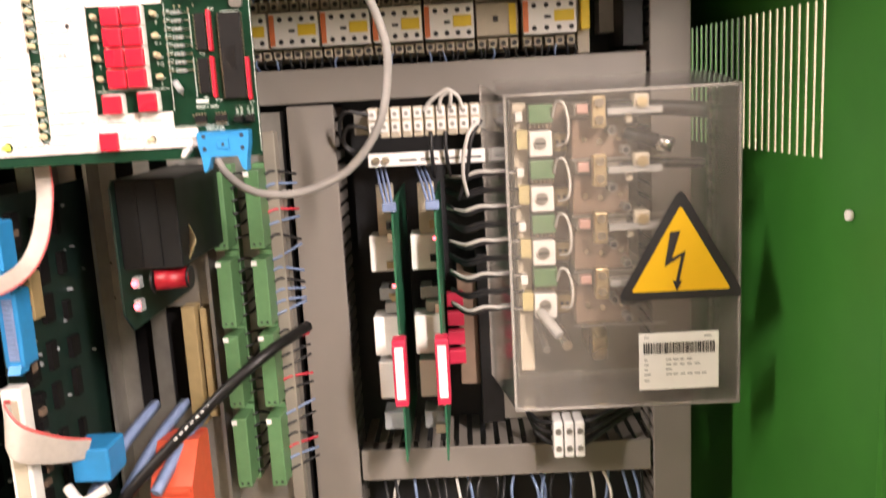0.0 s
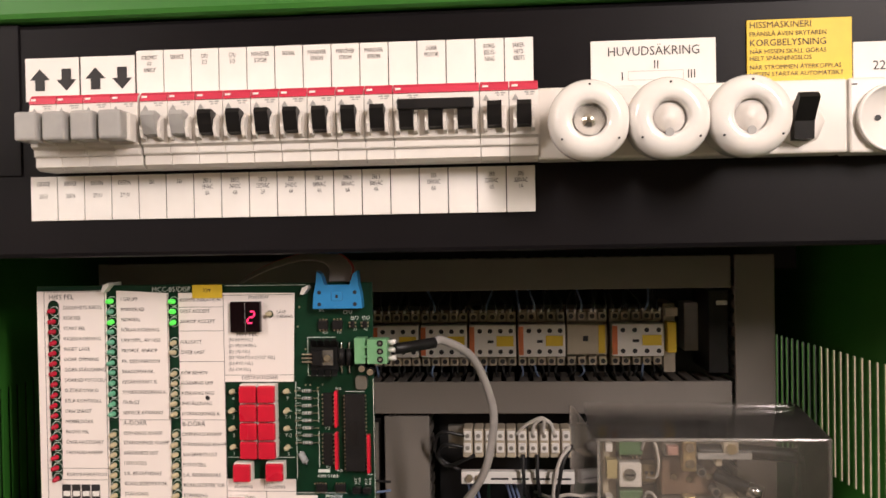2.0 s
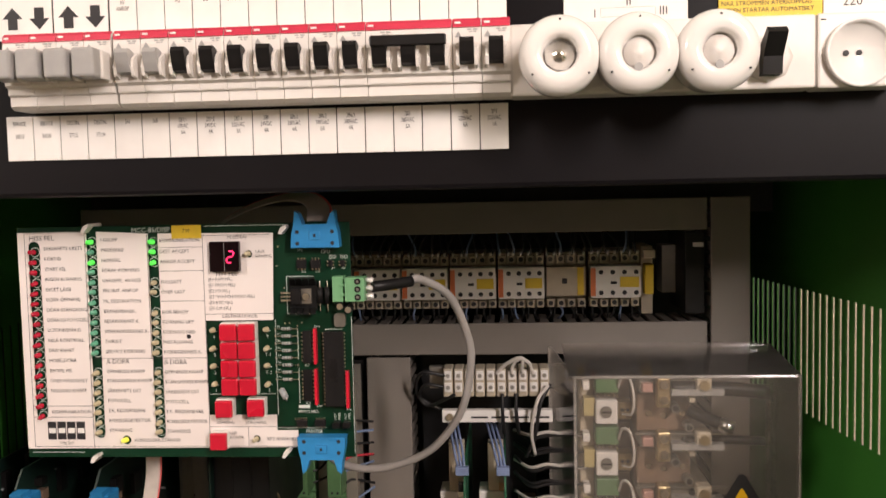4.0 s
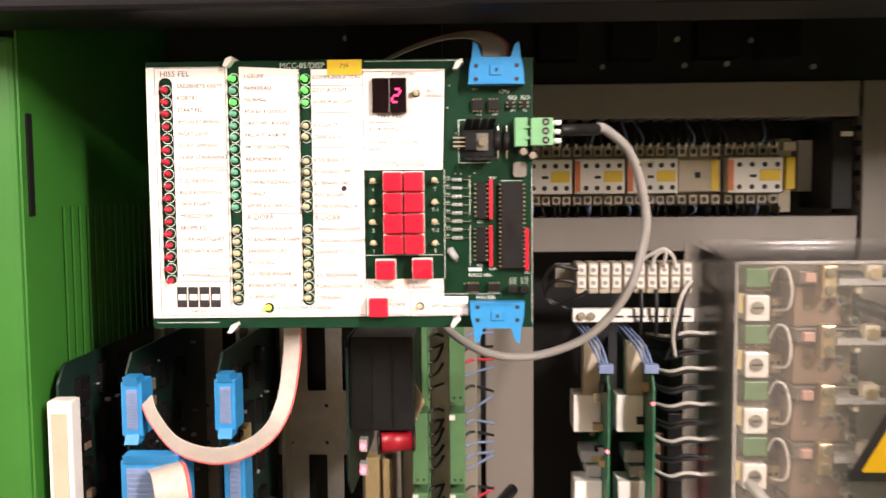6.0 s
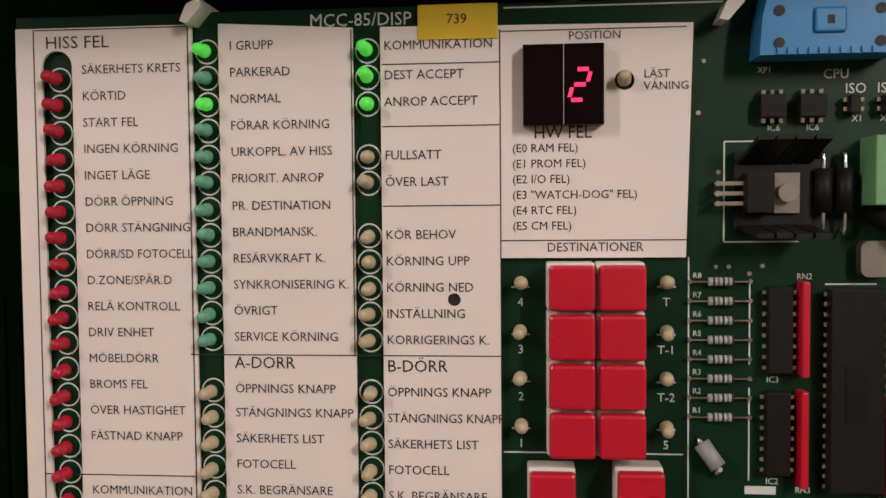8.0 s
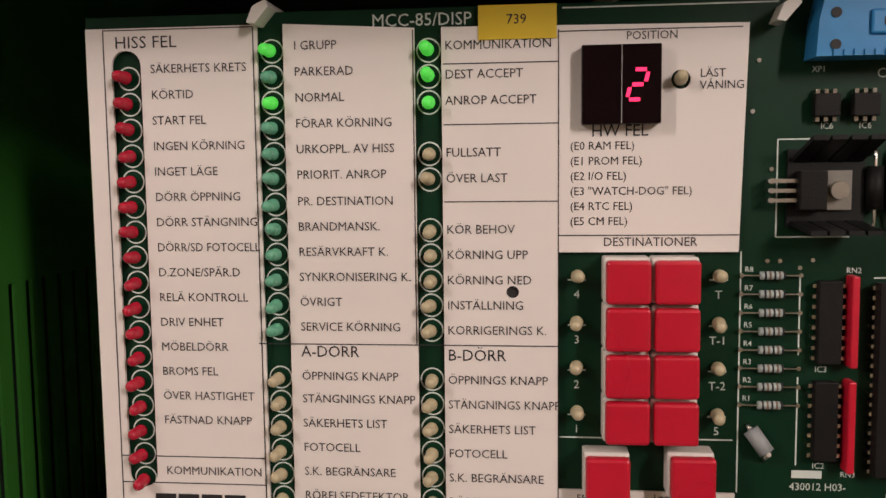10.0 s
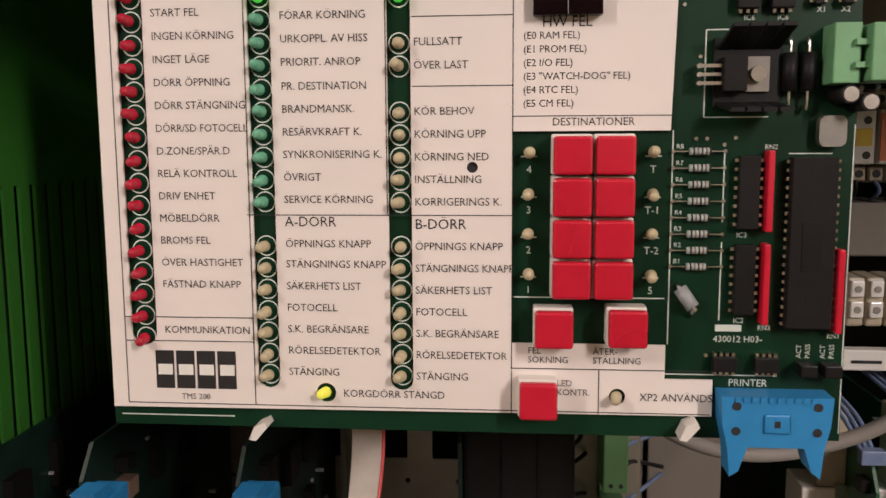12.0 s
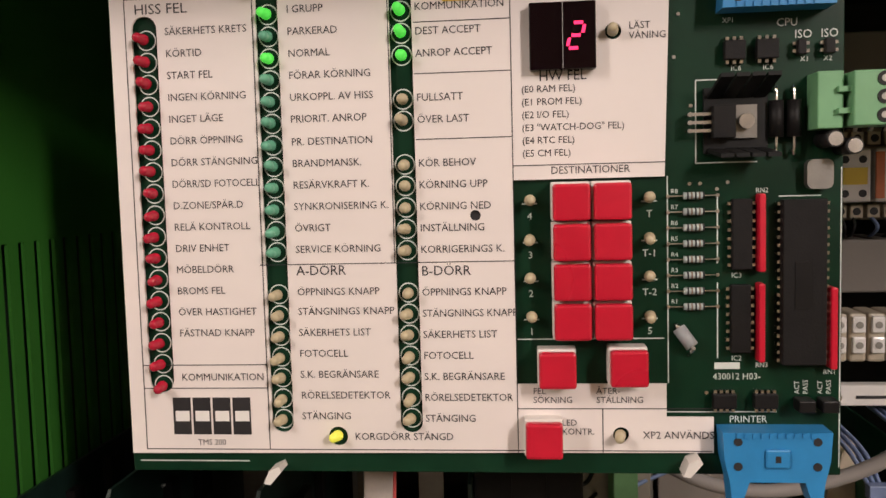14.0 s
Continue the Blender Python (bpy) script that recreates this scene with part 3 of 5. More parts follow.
# yellow sticker and board title
bx("sticker", YELLOW, (-0.1750, -0.1545, FY - 0.0004, FY - 0.0001, 1.5828, 1.5917), board, 0, "yellow paper sticker")
say("739", -0.1650, 1.5880, FY - 0.0005, 0.0025, board, align="CENTER")
say("MCC-85/DISP", -0.1768, 1.5889, SY, 0.0033, board, SILK, squeeze=0.98, align="RIGHT")
for words, x, z, cap in (("430012 H03-", -0.0925, 1.4632, 0.0020), ("PRINTER", -0.0875, 1.4495, 0.0022), ("CPU", -0.0735, 1.5722, 0.0024), ("ISO", -0.0682, 1.5685, 0.0025), ("ISO", -0.0605, 1.5685, 0.0025),
                         ("X1", -0.0665, 1.5610, 0.0016), ("X2", -0.0597, 1.5610, 0.0016), ("IC6", -0.0870, 1.5590, 0.0016), ("IC6", -0.0775, 1.5590, 0.0016), ("XP1", -0.0895, 1.5735, 0.0015),
                         ("IC3", -0.0868, 1.4952, 0.0016), ("IC2", -0.0868, 1.4690, 0.0016), ("RN2", -0.0795, 1.5215, 0.0015), ("RN3", -0.0795, 1.4668, 0.0015), ("RN1", -0.0590, 1.4645, 0.0015)):
    say(words, x, z, SY, cap, board, SILK, squeeze=0.95, name="silkscreen_text")
bx("maker_bar", SILK, (-0.0920, -0.0842, SY, SY + 0.0001, 1.4655, 1.4676), board)
for k in range(8):
    say("R%d" % (8 - k), -0.1052, 1.5218 - 0.00495 * k, SY, 0.0014, board, SILK, name="silkscreen_text")

# resistors
for k in range(8):
    z = 1.5203 - 0.00495 * k
    bm = bmesh.new()
    cyl(bm, (-0.1062, BY - 0.0014, z), (-0.0912, BY - 0.0014, z), 0.0003, seg=6)
    cyl(bm, (-0.1062, BY, z), (-0.1062, BY - 0.0015, z), 0.0006, seg=8)
    cyl(bm, (-0.0912, BY, z), (-0.0912, BY - 0.0015, z), 0.0006, seg=8)
    res = part("resistor", bm, CHROME, board)
    cy("resistor_body", GLASSR, (-0.1015, BY - 0.0014, z), (-0.0953, BY - 0.0014, z), 0.0011, res)
    for j in range(5):
        cy("band", INK if j % 2 == 0 else BROWN, (-0.1006 + 0.0012 * j, BY - 0.0014, z), (-0.1001 + 0.0012 * j, BY - 0.0014, z), 0.00118, res)


PIN = {}
for along, (dx, dz) in (("z", (0.0007, 0.0005)), ("x", (0.0005, 0.0007))):
    bm = bmesh.new()
    box(bm, -dx, dx, -0.5, 0.5, -dz, dz)
    PIN[along] = bpy.data.meshes.new("pin")
    bm.to_mesh(PIN[along])
    bm.free()
    PIN[along].materials.append(CHROME)


def dip(x0, x1, z0, z1, n, h=0.0035, along="z"):
    """A moulded chip with a row of bent pins on both long sides."""
    ic = bx("chip", ICM, (x0, x1, BY - h, BY - 0.0006, z0, z1), board, 0.0003, "black moulded chip")
    pin = PIN["z" if along == "z" else "x"]
    for k in range(n):
        if along == "z":
            z = z0 + (z1 - z0) * (k + 0.5) / n
            for x in (x0 - 0.0005, x1 + 0.0005):
                inst("pin", pin, ic, Matrix.Translation((x, BY - h * 0.3, z)) @ Matrix.Diagonal((1, h * 0.6, 1, 1)))
        else:
            x = x0 + (x1 - x0) * (k + 0.5) / n
            for z in (z0 - 0.0005, z1 + 0.0005):
                inst("pin", pin, ic, Matrix.Translation((x, BY - h * 0.3, z)) @ Matrix.Diagonal((1, h * 0.6, 1, 1)))
    return ic


dip(-0.0872, -0.0812, 1.4972, 1.5190, 8)
dip(-0.0876, -0.0816, 1.4712, 1.4925, 8)
big = dip(-0.0725, -0.0595, 1.4675, 1.5185, 20, 0.0048)
bx("chip_label", BPLAST, (-0.0690, -0.0640, BY - 0.0050, BY - 0.0047, 1.4850, 1.4995), big)
dip(-0.0895, -0.0832, 1.5612, 1.5670, 3, along="x")
dip(-0.0800, -0.0735, 1.5612, 1.5670, 3, along="x")
dip(-0.0680, -0.0655, 1.5620, 1.5665, 2)
dip(-0.0600, -0.0572, 1.5620, 1.5665, 2)
dip(-0.0930, -0.0858, 1.4535, 1.4580, 4, along="x")
dip(-0.0805, -0.0733, 1.4535, 1.4580, 4, along="x")
for x in (-0.0680, -0.0610):
    bx("jumper", BPLAST, (x, x + 0.0050, BY - 0.0065, BY, 1.4530, 1.4568), board, 0.0004)
    for j in range(2):
        say(("ACT", "PASS")[j], x + 0.0018 + 0.0026 * j, 1.4582, SY, 0.0015, board, SILK, name="silkscreen_text", turn=90)
for x, z0, z1 in ((-0.0786, 1.4965, 1.5205), (-0.0787, 1.4685, 1.4930), (-0.0573, 1.4662, 1.4915)):
    bx("resistor_network", RED, (x - 0.0010, x + 0.0010, BY - 0.0052, BY, z0, z1), board, 0.0005, "red single-row resistor network")

# regulator on its finned heat sink
sink = bx("heat_sink", SINKM, (-0.0955, -0.0765, BY - 0.0022, BY - 0.0006, 1.5330, 1.5530), board, 0, "black finned heat sink")
for k in range(4):
    x = -0.0945 + 0.0045 * k
    for z0, dz in ((1.5495, 0.0055), (1.5335, -0.0020)):
        bm = bmesh.new()
        vs = [(x, BY - 0.0020, z0), (x + 0.0038, BY - 0.0020, z0), (x + 0.0056, BY - 0.0130, z0 + dz), (x + 0.0018, BY - 0.0130, z0 + dz)]
        lo = [bm.verts.new(v) for v in vs]
        hi = [bm.verts.new((v[0], v[1], v[2] + 0.0012)) for v in vs]
        bm.faces.new(lo)
        bm.faces.new(list(reversed(hi)))
        for j in range(4):
            bm.faces.new((lo[j], hi[j], hi[(j + 1) % 4], lo[(j + 1) % 4]))
        bmesh.ops.recalc_face_normals(bm, faces=bm.faces)
        part("fin", bm, SINKM, sink)
reg = bx("regulator", ICM, (-0.0935, -0.0868, BY - 0.0065, BY - 0.0022, 1.5375, 1.5475), board, 0.0003, "black power regulator with steel tab")
bx("tab", STEEL, (-0.0868, -0.0800, BY - 0.0036, BY - 0.0022, 1.5375, 1.5475), reg)
cy("screw", CHROME, (-0.0835, BY - 0.0036, 1.5425), (-0.0835, BY - 0.0058, 1.5425), 0.0023, reg)
for z in (1.5450, 1.5425, 1.5400):
    bx("leg", CHROME, (-0.1000, -0.0935, BY - 0.0046, BY - 0.0038, z - 0.0005, z + 0.0005), reg)
    cy("joint", CHROME, (-0.1000, BY, z), (-0.1000, BY - 0.0050, z), 0.0007, reg, seg=8)
for x in (-0.0742, -0.0690):
    d = cy("diode", ICM, (x, BY - 0.0030, 1.5375), (x, BY - 0.0030, 1.5485), 0.0021, board, "black axial diode")
    wire("lead", CHROME, [(x, BY, 1.5335), (x, BY - 0.0030, 1.5335), (x, BY - 0.0030, 1.5515), (x, BY, 1.5515)], 0.0005, d)
for x, z in ((-0.0600, 1.5362), (-0.0545, 1.5340)):
    c = cy("capacitor", BPLAST, (x, BY, z), (x + 0.0004, BY - 0.0110, z), 0.0025, board, "small black electrolytic capacitor", seg=18)
    cy("cap_top", CHROME, (x + 0.0004, BY - 0.0110, z), (x + 0.0004, BY - 0.0112, z), 0.0021, c)
bm = bmesh.new()
prism_y(bm, rounded(-0.0652, -0.0575, 1.5215, 1.5305, 0.0020), BY - 0.0036, BY - 0.0003)
part("crystal", bm, STEEL, board, "steel crystal can")
c = cy("capacitor", CAPM, (-0.1032, BY - 0.0018, 1.4790), (-0.0995, BY - 0.0040, 1.4735), 0.0021, board, "grey axial capacitor")
cy("lead", CHROME, (-0.1040, BY, 1.4800), (-0.1030, BY - 0.0018, 1.4788), 0.0007, c)
cy("lead", CHROME, (-0.0990, BY - 0.0038, 1.4730), (-0.0998, BY, 1.4700), 0.0007, c)
for x, z in ((-0.0995, 1.5240), (-0.0963, 1.5240), (-0.0880, 1.5242), (-0.0912, 1.5222), (-0.0990, 1.5480), (-0.1027, 1.5760), (-0.1040, 1.5630), (-0.0945, 1.4580)):
    cy("via", CHROME, (x, BY, z), (x, BY - 0.0004, z), 0.0006, board, seg=8)
for x, z in ((-0.2330, 1.5912), (-0.0975, 1.5880), (-0.2340, 1.4328), (-0.1000, 1.4362)):
    bm = bmesh.new()
    prism_y(bm, [(x - 0.0030, z - 0.0030), (x - 0.0008, z - 0.0034), (x + 0.0030, z + 0.0010), (x + 0.0022, z + 0.0028), (x - 0.0012, z + 0.0012)], BY - 0.0075, BY + 0.012)
    part("standoff", bm, WPLAST, board, "white nylon board clip")

# green pluggable terminal
t = bx("terminal_plug", TERMG, (-0.0645, -0.0570, BY - 0.0100, BY, 1.5392, 1.5560), board, 0.0004, "green pluggable screw terminal")
bx("terminal_head", TERMG, (-0.0555, -0.0425, BY - 0.0135, BY - 0.0005, 1.5396, 1.5555), t, 0.0005)
for z in (1.5505, 1.5442):
    bx("tongue", TERMG, (-0.0590, -0.0535, BY - 0.0115, BY - 0.0080, z - 0.0008, z + 0.0008), t)
for z in (1.5530, 1.5478, 1.5425):
    cy("screw_well", BPLAST, (-0.0470, BY - 0.0134, z), (-0.0470, BY - 0.0138, z), 0.0021, t)
    cy("screw", STEEL, (-0.0470, BY - 0.0136, z), (-0.0470, BY - 0.01385, z), 0.0010, t)
    cy("ferrule", PORC, (-0.0425, BY - 0.0060, z), (-0.0375, BY - 0.0060, z), 0.0016, t)


def ribbon_header(name, x0, x1, zi, zo, y, parent, label):
    """A blue latched ribbon-cable header; zi is its inner edge, zo the tips of its latches."""
    s = 1 if zo > zi else -1
    body = bmesh.new()
    zb = zi + s * 0.016
    w = x1 - x0
    out = [(x0, zi), (x1, zi), (x1 - 0.0006, zi + s * 0.009), (x1 - 0.0022, zb), (x1 - 0.0030, zo), (x1 - 0.0056, zo - s * 0.0018), (x1 - 0.0080, zb - s * 0.0005),
           (x0 + 0.0080, zb - s * 0.0005), (x0 + 0.0056, zo - s * 0.0018), (x0 + 0.0030, zo), (x0 + 0.0022, zb), (x0 + 0.0006, zi + s * 0.009)]
    prism_y(body, out, y - 0.0095, y)
    c = part(name, body, BLUE, parent, label)
    bx("rib", BLUE, (x0 + 0.0125, x1 - 0.0125, y - 0.0104, y - 0.0094, min(zi + s * 0.005, zi + s * 0.011), max(zi + s * 0.005, zi + s * 0.011)), c, 0.0006)
    for k in range(10):
        xa = x0 + 0.004 + (w - 0.008) * k / 10
        bx("tooth", BLUE, (xa, xa + 0.0014, y - 0.0100, y - 0.0094, min(zi, zi + s * 0.0016), max(zi, zi + s * 0.0016)), c)
    for x in (x0 + 0.0045, x1 - 0.0045):
        for dz in (0.0028, 0.0105):
            cy("eyelet", INK, (x, y - 0.0096, zi + s * dz), (x, y - 0.0098, zi + s * dz), 0.0013, c, seg=12)
    bx("key_notch", INK, (x0 + w / 2 - 0.0008, x0 + w / 2 + 0.0008, y - 0.01055, y - 0.0103, zi + s * 0.008 - 0.001, zi + s * 0.008 + 0.001), c)
    return c


ribbon_header("ribbon_header", -0.0915, -0.0590, 1.5755, 1.6000, BY, board, "blue ribbon-cable header with latches")
ribbon_header("ribbon_header", -0.0915, -0.0590, 1.4478, 1.4230, BY, board, "blue ribbon-cable header with latches")

# ---- cables of the board ----
cable = thing("serial_cable", "grey round cable looping from green terminal to blue header", "cable", (0.0, 0.62, 1.42))
wire("jacket", CABLE, [(-0.016, 0.582, 1.550), (-0.008, 0.590, 1.5505), (0.010, 0.606, 1.537), (0.021, 0.618, 1.510), (0.024, 0.624, 1.486), (0.016, 0.634, 1.448), (-0.006, 0.642, 1.417),
                       (-0.034, 0.647, 1.402), (-0.062, 0.650, 1.3975), (-0.088, 0.660, 1.402), (-0.112, 0.685, 1.416), (-0.125, 0.700, 1.440)], 0.0030, cable, seg=10)
wire("sleeve", BPLAST, [(-0.0385, 0.566, 1.5485), (-0.030, 0.570, 1.549), (-0.014, 0.5835, 1.550)], 0.0037, cable, "black heat-shrink sleeve", seg=10)


def ribbon_cable(name, points, widths, label):
    r = thing(name, label, "ribbon cable", points[-1])
    bm = bmesh.new()
    strip(bm, points, widths, 0.0011, lo=0.0, hi=0.9)
    part("flat_conductor", bm, RIBBON, r)
    bm = bmesh.new()
    strip(bm, points, widths, 0.0011, lo=0.902, hi=1.0)
    part("marked_edge", bm, PINKED, r, "red marked edge conductor")
    return r


ribbon_cable("ribbon_cable", [(-0.0750, 0.574, 1.5930), (-0.0760, 0.582, 1.6020), (-0.0860, 0.590, 1.6085), (-0.1050, 0.598, 1.6090), (-0.1320, 0.606, 1.6020), (-0.1560, 0.612, 1.5900), (-0.1700, 0.620, 1.5750)],
             [(0.016, 0, 0), (0.016, 0.003, 0.002), (0.010, 0.010, 0.006), (0.004, 0.013, 0.006), (0.003, 0.013, 0.006), (0.003, 0.013, 0.006), (0.003, 0.013, 0.006)], "beige flat ribbon cable bent over the board top")
ribbon_cable("ribbon_cable", [(-0.2030, 0.590, 1.440), (-0.2040, 0.590, 1.410), (-0.2080, 0.580, 1.380), (-0.2200, 0.572, 1.362), (-0.2440, 0.568, 1.353), (-0.2720, 0.574, 1.357), (-0.2920, 0.588, 1.370), (-0.3010, 0.598, 1.380)],
             [(0.0115, 0, 0), (0.0115, 0, 0), (0.009, 0.002, -0.006), (0.004, 0.003, -0.010), (0.0, 0.003, -0.0115), (-0.003, 0.003, -0.011), (-0.006, 0.003, -0.009), (-0.008, 0.002, -0.008)], "beige flat ribbon cable hanging under the board")

# ---- switch panel: breakers and labels ----
TOPN = ["STRÖMST\nAV\nANROP", "SERVICE", "CPU\nI/O", "CPU\nI/O", "MANÖVER\nSTRÖM", "SIGNAL", "MANÖVER\nSTRÖM", "MANÖVER\nSTRÖM", "MANÖVER\nSTRÖM", "", "DÖRR\nMOTOR", "", "KORG-\nBELYS-\nNING", "SÄKER-\nHETS-\nKRETS"]
LOWN = ["SERVICE\n\n265:U", "SERVICE\n\n265:N", "DESTIN.\n\n271:U", "DESTIN.\n\n271:N", "261", "265", "287:1\n18VAC\n6A", "287:2\n24VDC\n4A", "287:3\n220VAC\n2A", "289\n24VDC\n4A", "286:1\n380VAC\n4A", "286:2\n380VAC\n6A",
        "286:3\n380VAC\n4A", "", "283\n380VAC\n6A", "", "290\n220VAC\n6A", "293\n220VAC\n1A"]
PX0, PITCH, PY = -0.2565, 0.01722, 0.520


def label_plate(x0, x1, z0, z1, words, cap, top=0.0045):
    lp = thing("label_plate", "small white paper label plate on the black panel", "label", ((x0 + x1) / 2, PY, z0), "label plates")
    bx("card", PAPER, (x0, x1, PY - 0.0014, PY - 0.0002, z0, z1), lp, 0.0003)
    if words:
        say(words, (x0 + x1) / 2, z1 - top, PY - 0.0016, cap, lp, squeeze=0.62, align="CENTER")
    return lp


for k, words in enumerate(LOWN):
    label_plate(PX0 + PITCH * k + 0.0003, PX0 + PITCH * (k + 1) - 0.0003, 1.6350, 1.6622, words, 0.0026)
for k, words in enumerate(TOPN):
    label_plate(PX0 + PITCH * (k + 4) + 0.0003, PX0 + PITCH * (k + 5) - 0.0003, 1.7085, 1.7375, words, 0.0026)
for k in range(2):
    x0 = PX0 - 0.0015 + 2 * PITCH * k + 0.0009 * k
    lp = label_plate(x0, x0 + 2 * PITCH - 0.0003, 1.7085, 1.7350, "", 0)
    for j, s in ((0, 1), (1, -1)):
        cx, cz = x0 + PITCH * (0.55 + 0.98 * j), 1.7215
        bm = bmesh.new()
        prism_y(bm, [(cx - 0.0063, cz), (cx - 0.0030, cz), (cx - 0.0030, cz - s * 0.0066), (cx + 0.0030, cz - s * 0.0066), (cx + 0.0030, cz), (cx + 0.0063, cz), (cx, cz + s * 0.0068)], PY - 0.0017, PY - 0.0015)
        part("arrow", bm, INK, lp, "black arrow")

BX0, BP = -0.2392, 0.01634
PROFILE = [(0.5185, 1.6640), (0.5010, 1.6640), (0.4975, 1.6660), (0.4975, 1.6715), (0.4955, 1.6722), (0.4955, 1.6760), (0.4925, 1.6775), (0.4915, 1.6990), (0.4930, 1.7055), (0.4950, 1.7068), (0.5185, 1.7068)]
rng2 = random.Random(8)


def breaker_body(x0, w, parent):
    bm = bmesh.new()
    extrude_x(bm, PROFILE, x0 + 0.0002, x0 + w - 0.0002)
    part("body", bm, WPLAST, parent)
    bm = bmesh.new()
    extrude_x(bm, [(0.4914, 1.7022), (0.4924, 1.7056), (0.4942, 1.7074), (0.4957, 1.7074), (0.4957, 1.7022)], x0 + 0.0003, x0 + w - 0.0003)
    part("colour_strip", bm, REDSTRIP, parent, "crimson strip")
    bm = bmesh.new()
    bars(bm, x0 + 0.0015, x0 + 0.0060, 1.7046, 0.4913, 0.0012, 1, rng2)
    part("maker_print", bm, PAPER, parent)
    bm = bmesh.new()
    bars(bm, x0 + 0.0085, x0 + 0.0150, 1.7008, 0.49135, 0.0007, 2, rng2)
    bars(bm, x0 + 0.0095, x0 + 0.0140, 1.6995, 0.49135, 0.0006, 2, rng2)
    prism_y(bm, [(x0 + 0.0015, 1.6965), (x0 + 0.0055, 1.6965), (x0 + 0.0035, 1.7000)], 0.49125, 0.49135)
    prism_y(bm, [(x0 + 0.0023, 1.6969), (x0 + 0.0047, 1.6969), (x0 + 0.0035, 1.6990)], 0.49115, 0.49130)
    part("print", bm, GPLAST, parent)
    bx("clip_window", WPLAST, (x0 + 0.0015, x0 + w - 0.0015, 0.4950, 0.4956, 1.6726, 1.6752), parent, 0.0002)


def toggle(x0, w, parent, material, label):
    """Side cheeks and a rocking lever between them."""
    for xa, xb in ((x0 + 0.0022, x0 + 0.0040), (x0 + w - 0.0040, x0 + w - 0.0022)):
        bm = bmesh.new()
        extrude_x(bm, [(0.4920, 1.6790), (0.4870, 1.6805), (0.4855, 1.6850), (0.4870, 1.6900), (0.4920, 1.6935)], xa, xb)
        part("cheek", bm, WPLAST, parent)
    bm = bmesh.new()
    extrude_x(bm, [(0.4920, 1.6815), (0.4865, 1.6825), (0.4845, 1.6870), (0.4825, 1.6930), (0.4840, 1.6955), (0.4880, 1.6950), (0.4920, 1.6940)], x0 + 0.0042, x0 + w - 0.0042)
    part("lever", bm, material, parent, label)


def breaker(x0, w, group_label):
    return thing("circuit_breaker", group_label, "circuit breaker", (x0 + w / 2, 0.5185, 1.664), "row of circuit breakers")


for k in range(4):
    x0 = BX0 + BP * k - 0.0012
    b = breaker(x0, BP, "white modular switch with large square grey button")
    breaker_body(x0, BP, b)
    bx("button", GPLAST, (x0 + 0.0008, x0 + BP - 0.0022, 0.4740, 0.4910, 1.6790, 1.6955), b, 0.0016, "raised square grey button")
    bx("button_skirt", WPLAST, (x0 + BP - 0.0030, x0 + BP - 0.0006, 0.4820, 0.4912, 1.6785, 1.6945), b, 0.0008)
first = {}
for k in (4, 5, 6, 7, 8, 9, 10, 11, 12, 16, 17):
    x0 = BX0 + BP * k
    kind = "g" if k < 6 else "b"
    if kind not in first:
        b = breaker(x0, BP, "white modular switch with grey lever" if kind == "g" else "white single-pole circuit breaker with black lever")
        breaker_body(x0, BP, b)
        toggle(x0, BP, b, GPLAST if kind == "g" else BPLAST, "grey lever" if kind == "g" else "black lever")
        first[kind] = b
    else:
        copy_thing(first[kind], Matrix.Translation((x0 + BP / 2, 0.5185, 1.664)))
x0 = BX0 + BP * 13
b = breaker(x0, BP * 3, "white three-pole circuit breaker with joined black levers")
breaker_body(x0, BP * 3, b)
for j in range(3):
    toggle(x0 + BP * j, BP, b, BPLAST, "black lever")
bx("tie_bar", BPLAST, (x0 + 0.0035, x0 + BP * 3 - 0.0030, 0.4815, 0.4850, 1.6915, 1.6975), b, 0.0008, "black tie bar over three levers")

# ---- switch panel: fuses, switch, socket, signs ----
rail = thing("fuse_housing", "long white plastic housing behind the screw fuses", "housing", (0.15, 0.52, 1.664))
bx("base", WPLAST, (0.0545, 0.2235, 0.4985, 0.5195, 1.6635, 1.7040), rail, 0.0015)
bx("seam", GPLAST, (0.2236, 0.2242, 0.5030, 0.5195, 1.6640, 1.7035), rail)
for k, x in enumerate((0.0800, 0.1210, 0.1620)):
    fz = thing("screw_fuse", "round white porcelain screw fuse cap", "fuse", (x, 0.4985, 1.6805), "three screw fuses")
    bm = bmesh.new()
    lathe(bm, [(0.0175, 0.4984), (0.0195, 0.4890), (0.0205, 0.4720), (0.0214, 0.4690), (0.0214, 0.4650), (0.0200, 0.4605), (0.0165, 0.4580), (0.0110, 0.4572), (0.0092, 0.4590), (0.0088, 0.4640)], (x, 1.6805), 40)
    part("cap", bm, PORC, fz)
    bm = bmesh.new()
    lathe(bm, [(0.0080, 0.4638), (0.0078, 0.4622), (0.0030, 0.4618), (0.0024, 0.4610), (0.0004, 0.4608)], (x, 1.6805), 28)
    part("sight_glass", bm, WPLAST if k else CHROME, fz, "round sight window")
    for a in (90, 215, 325):
        p = (x + 0.0178 * math.cos(radians(a)), 1.6805 + 0.0178 * math.sin(radians(a)))
        cy("pinhole", INK, (p[0], 0.4598, p[1]), (p[0], 0.4582, p[1]), 0.0006, fz, seg=8)
    if k:
        cy("glass_chip", GPLAST, (x - 0.001, 0.4586, 1.6725), (x - 0.001, 0.4577, 1.6725), 0.0022, fz)
sw = thing("lamp_switch", "black toggle switch with white octagonal nut", "switch", (0.196, 0.4985, 1.68))
bm = bmesh.new()
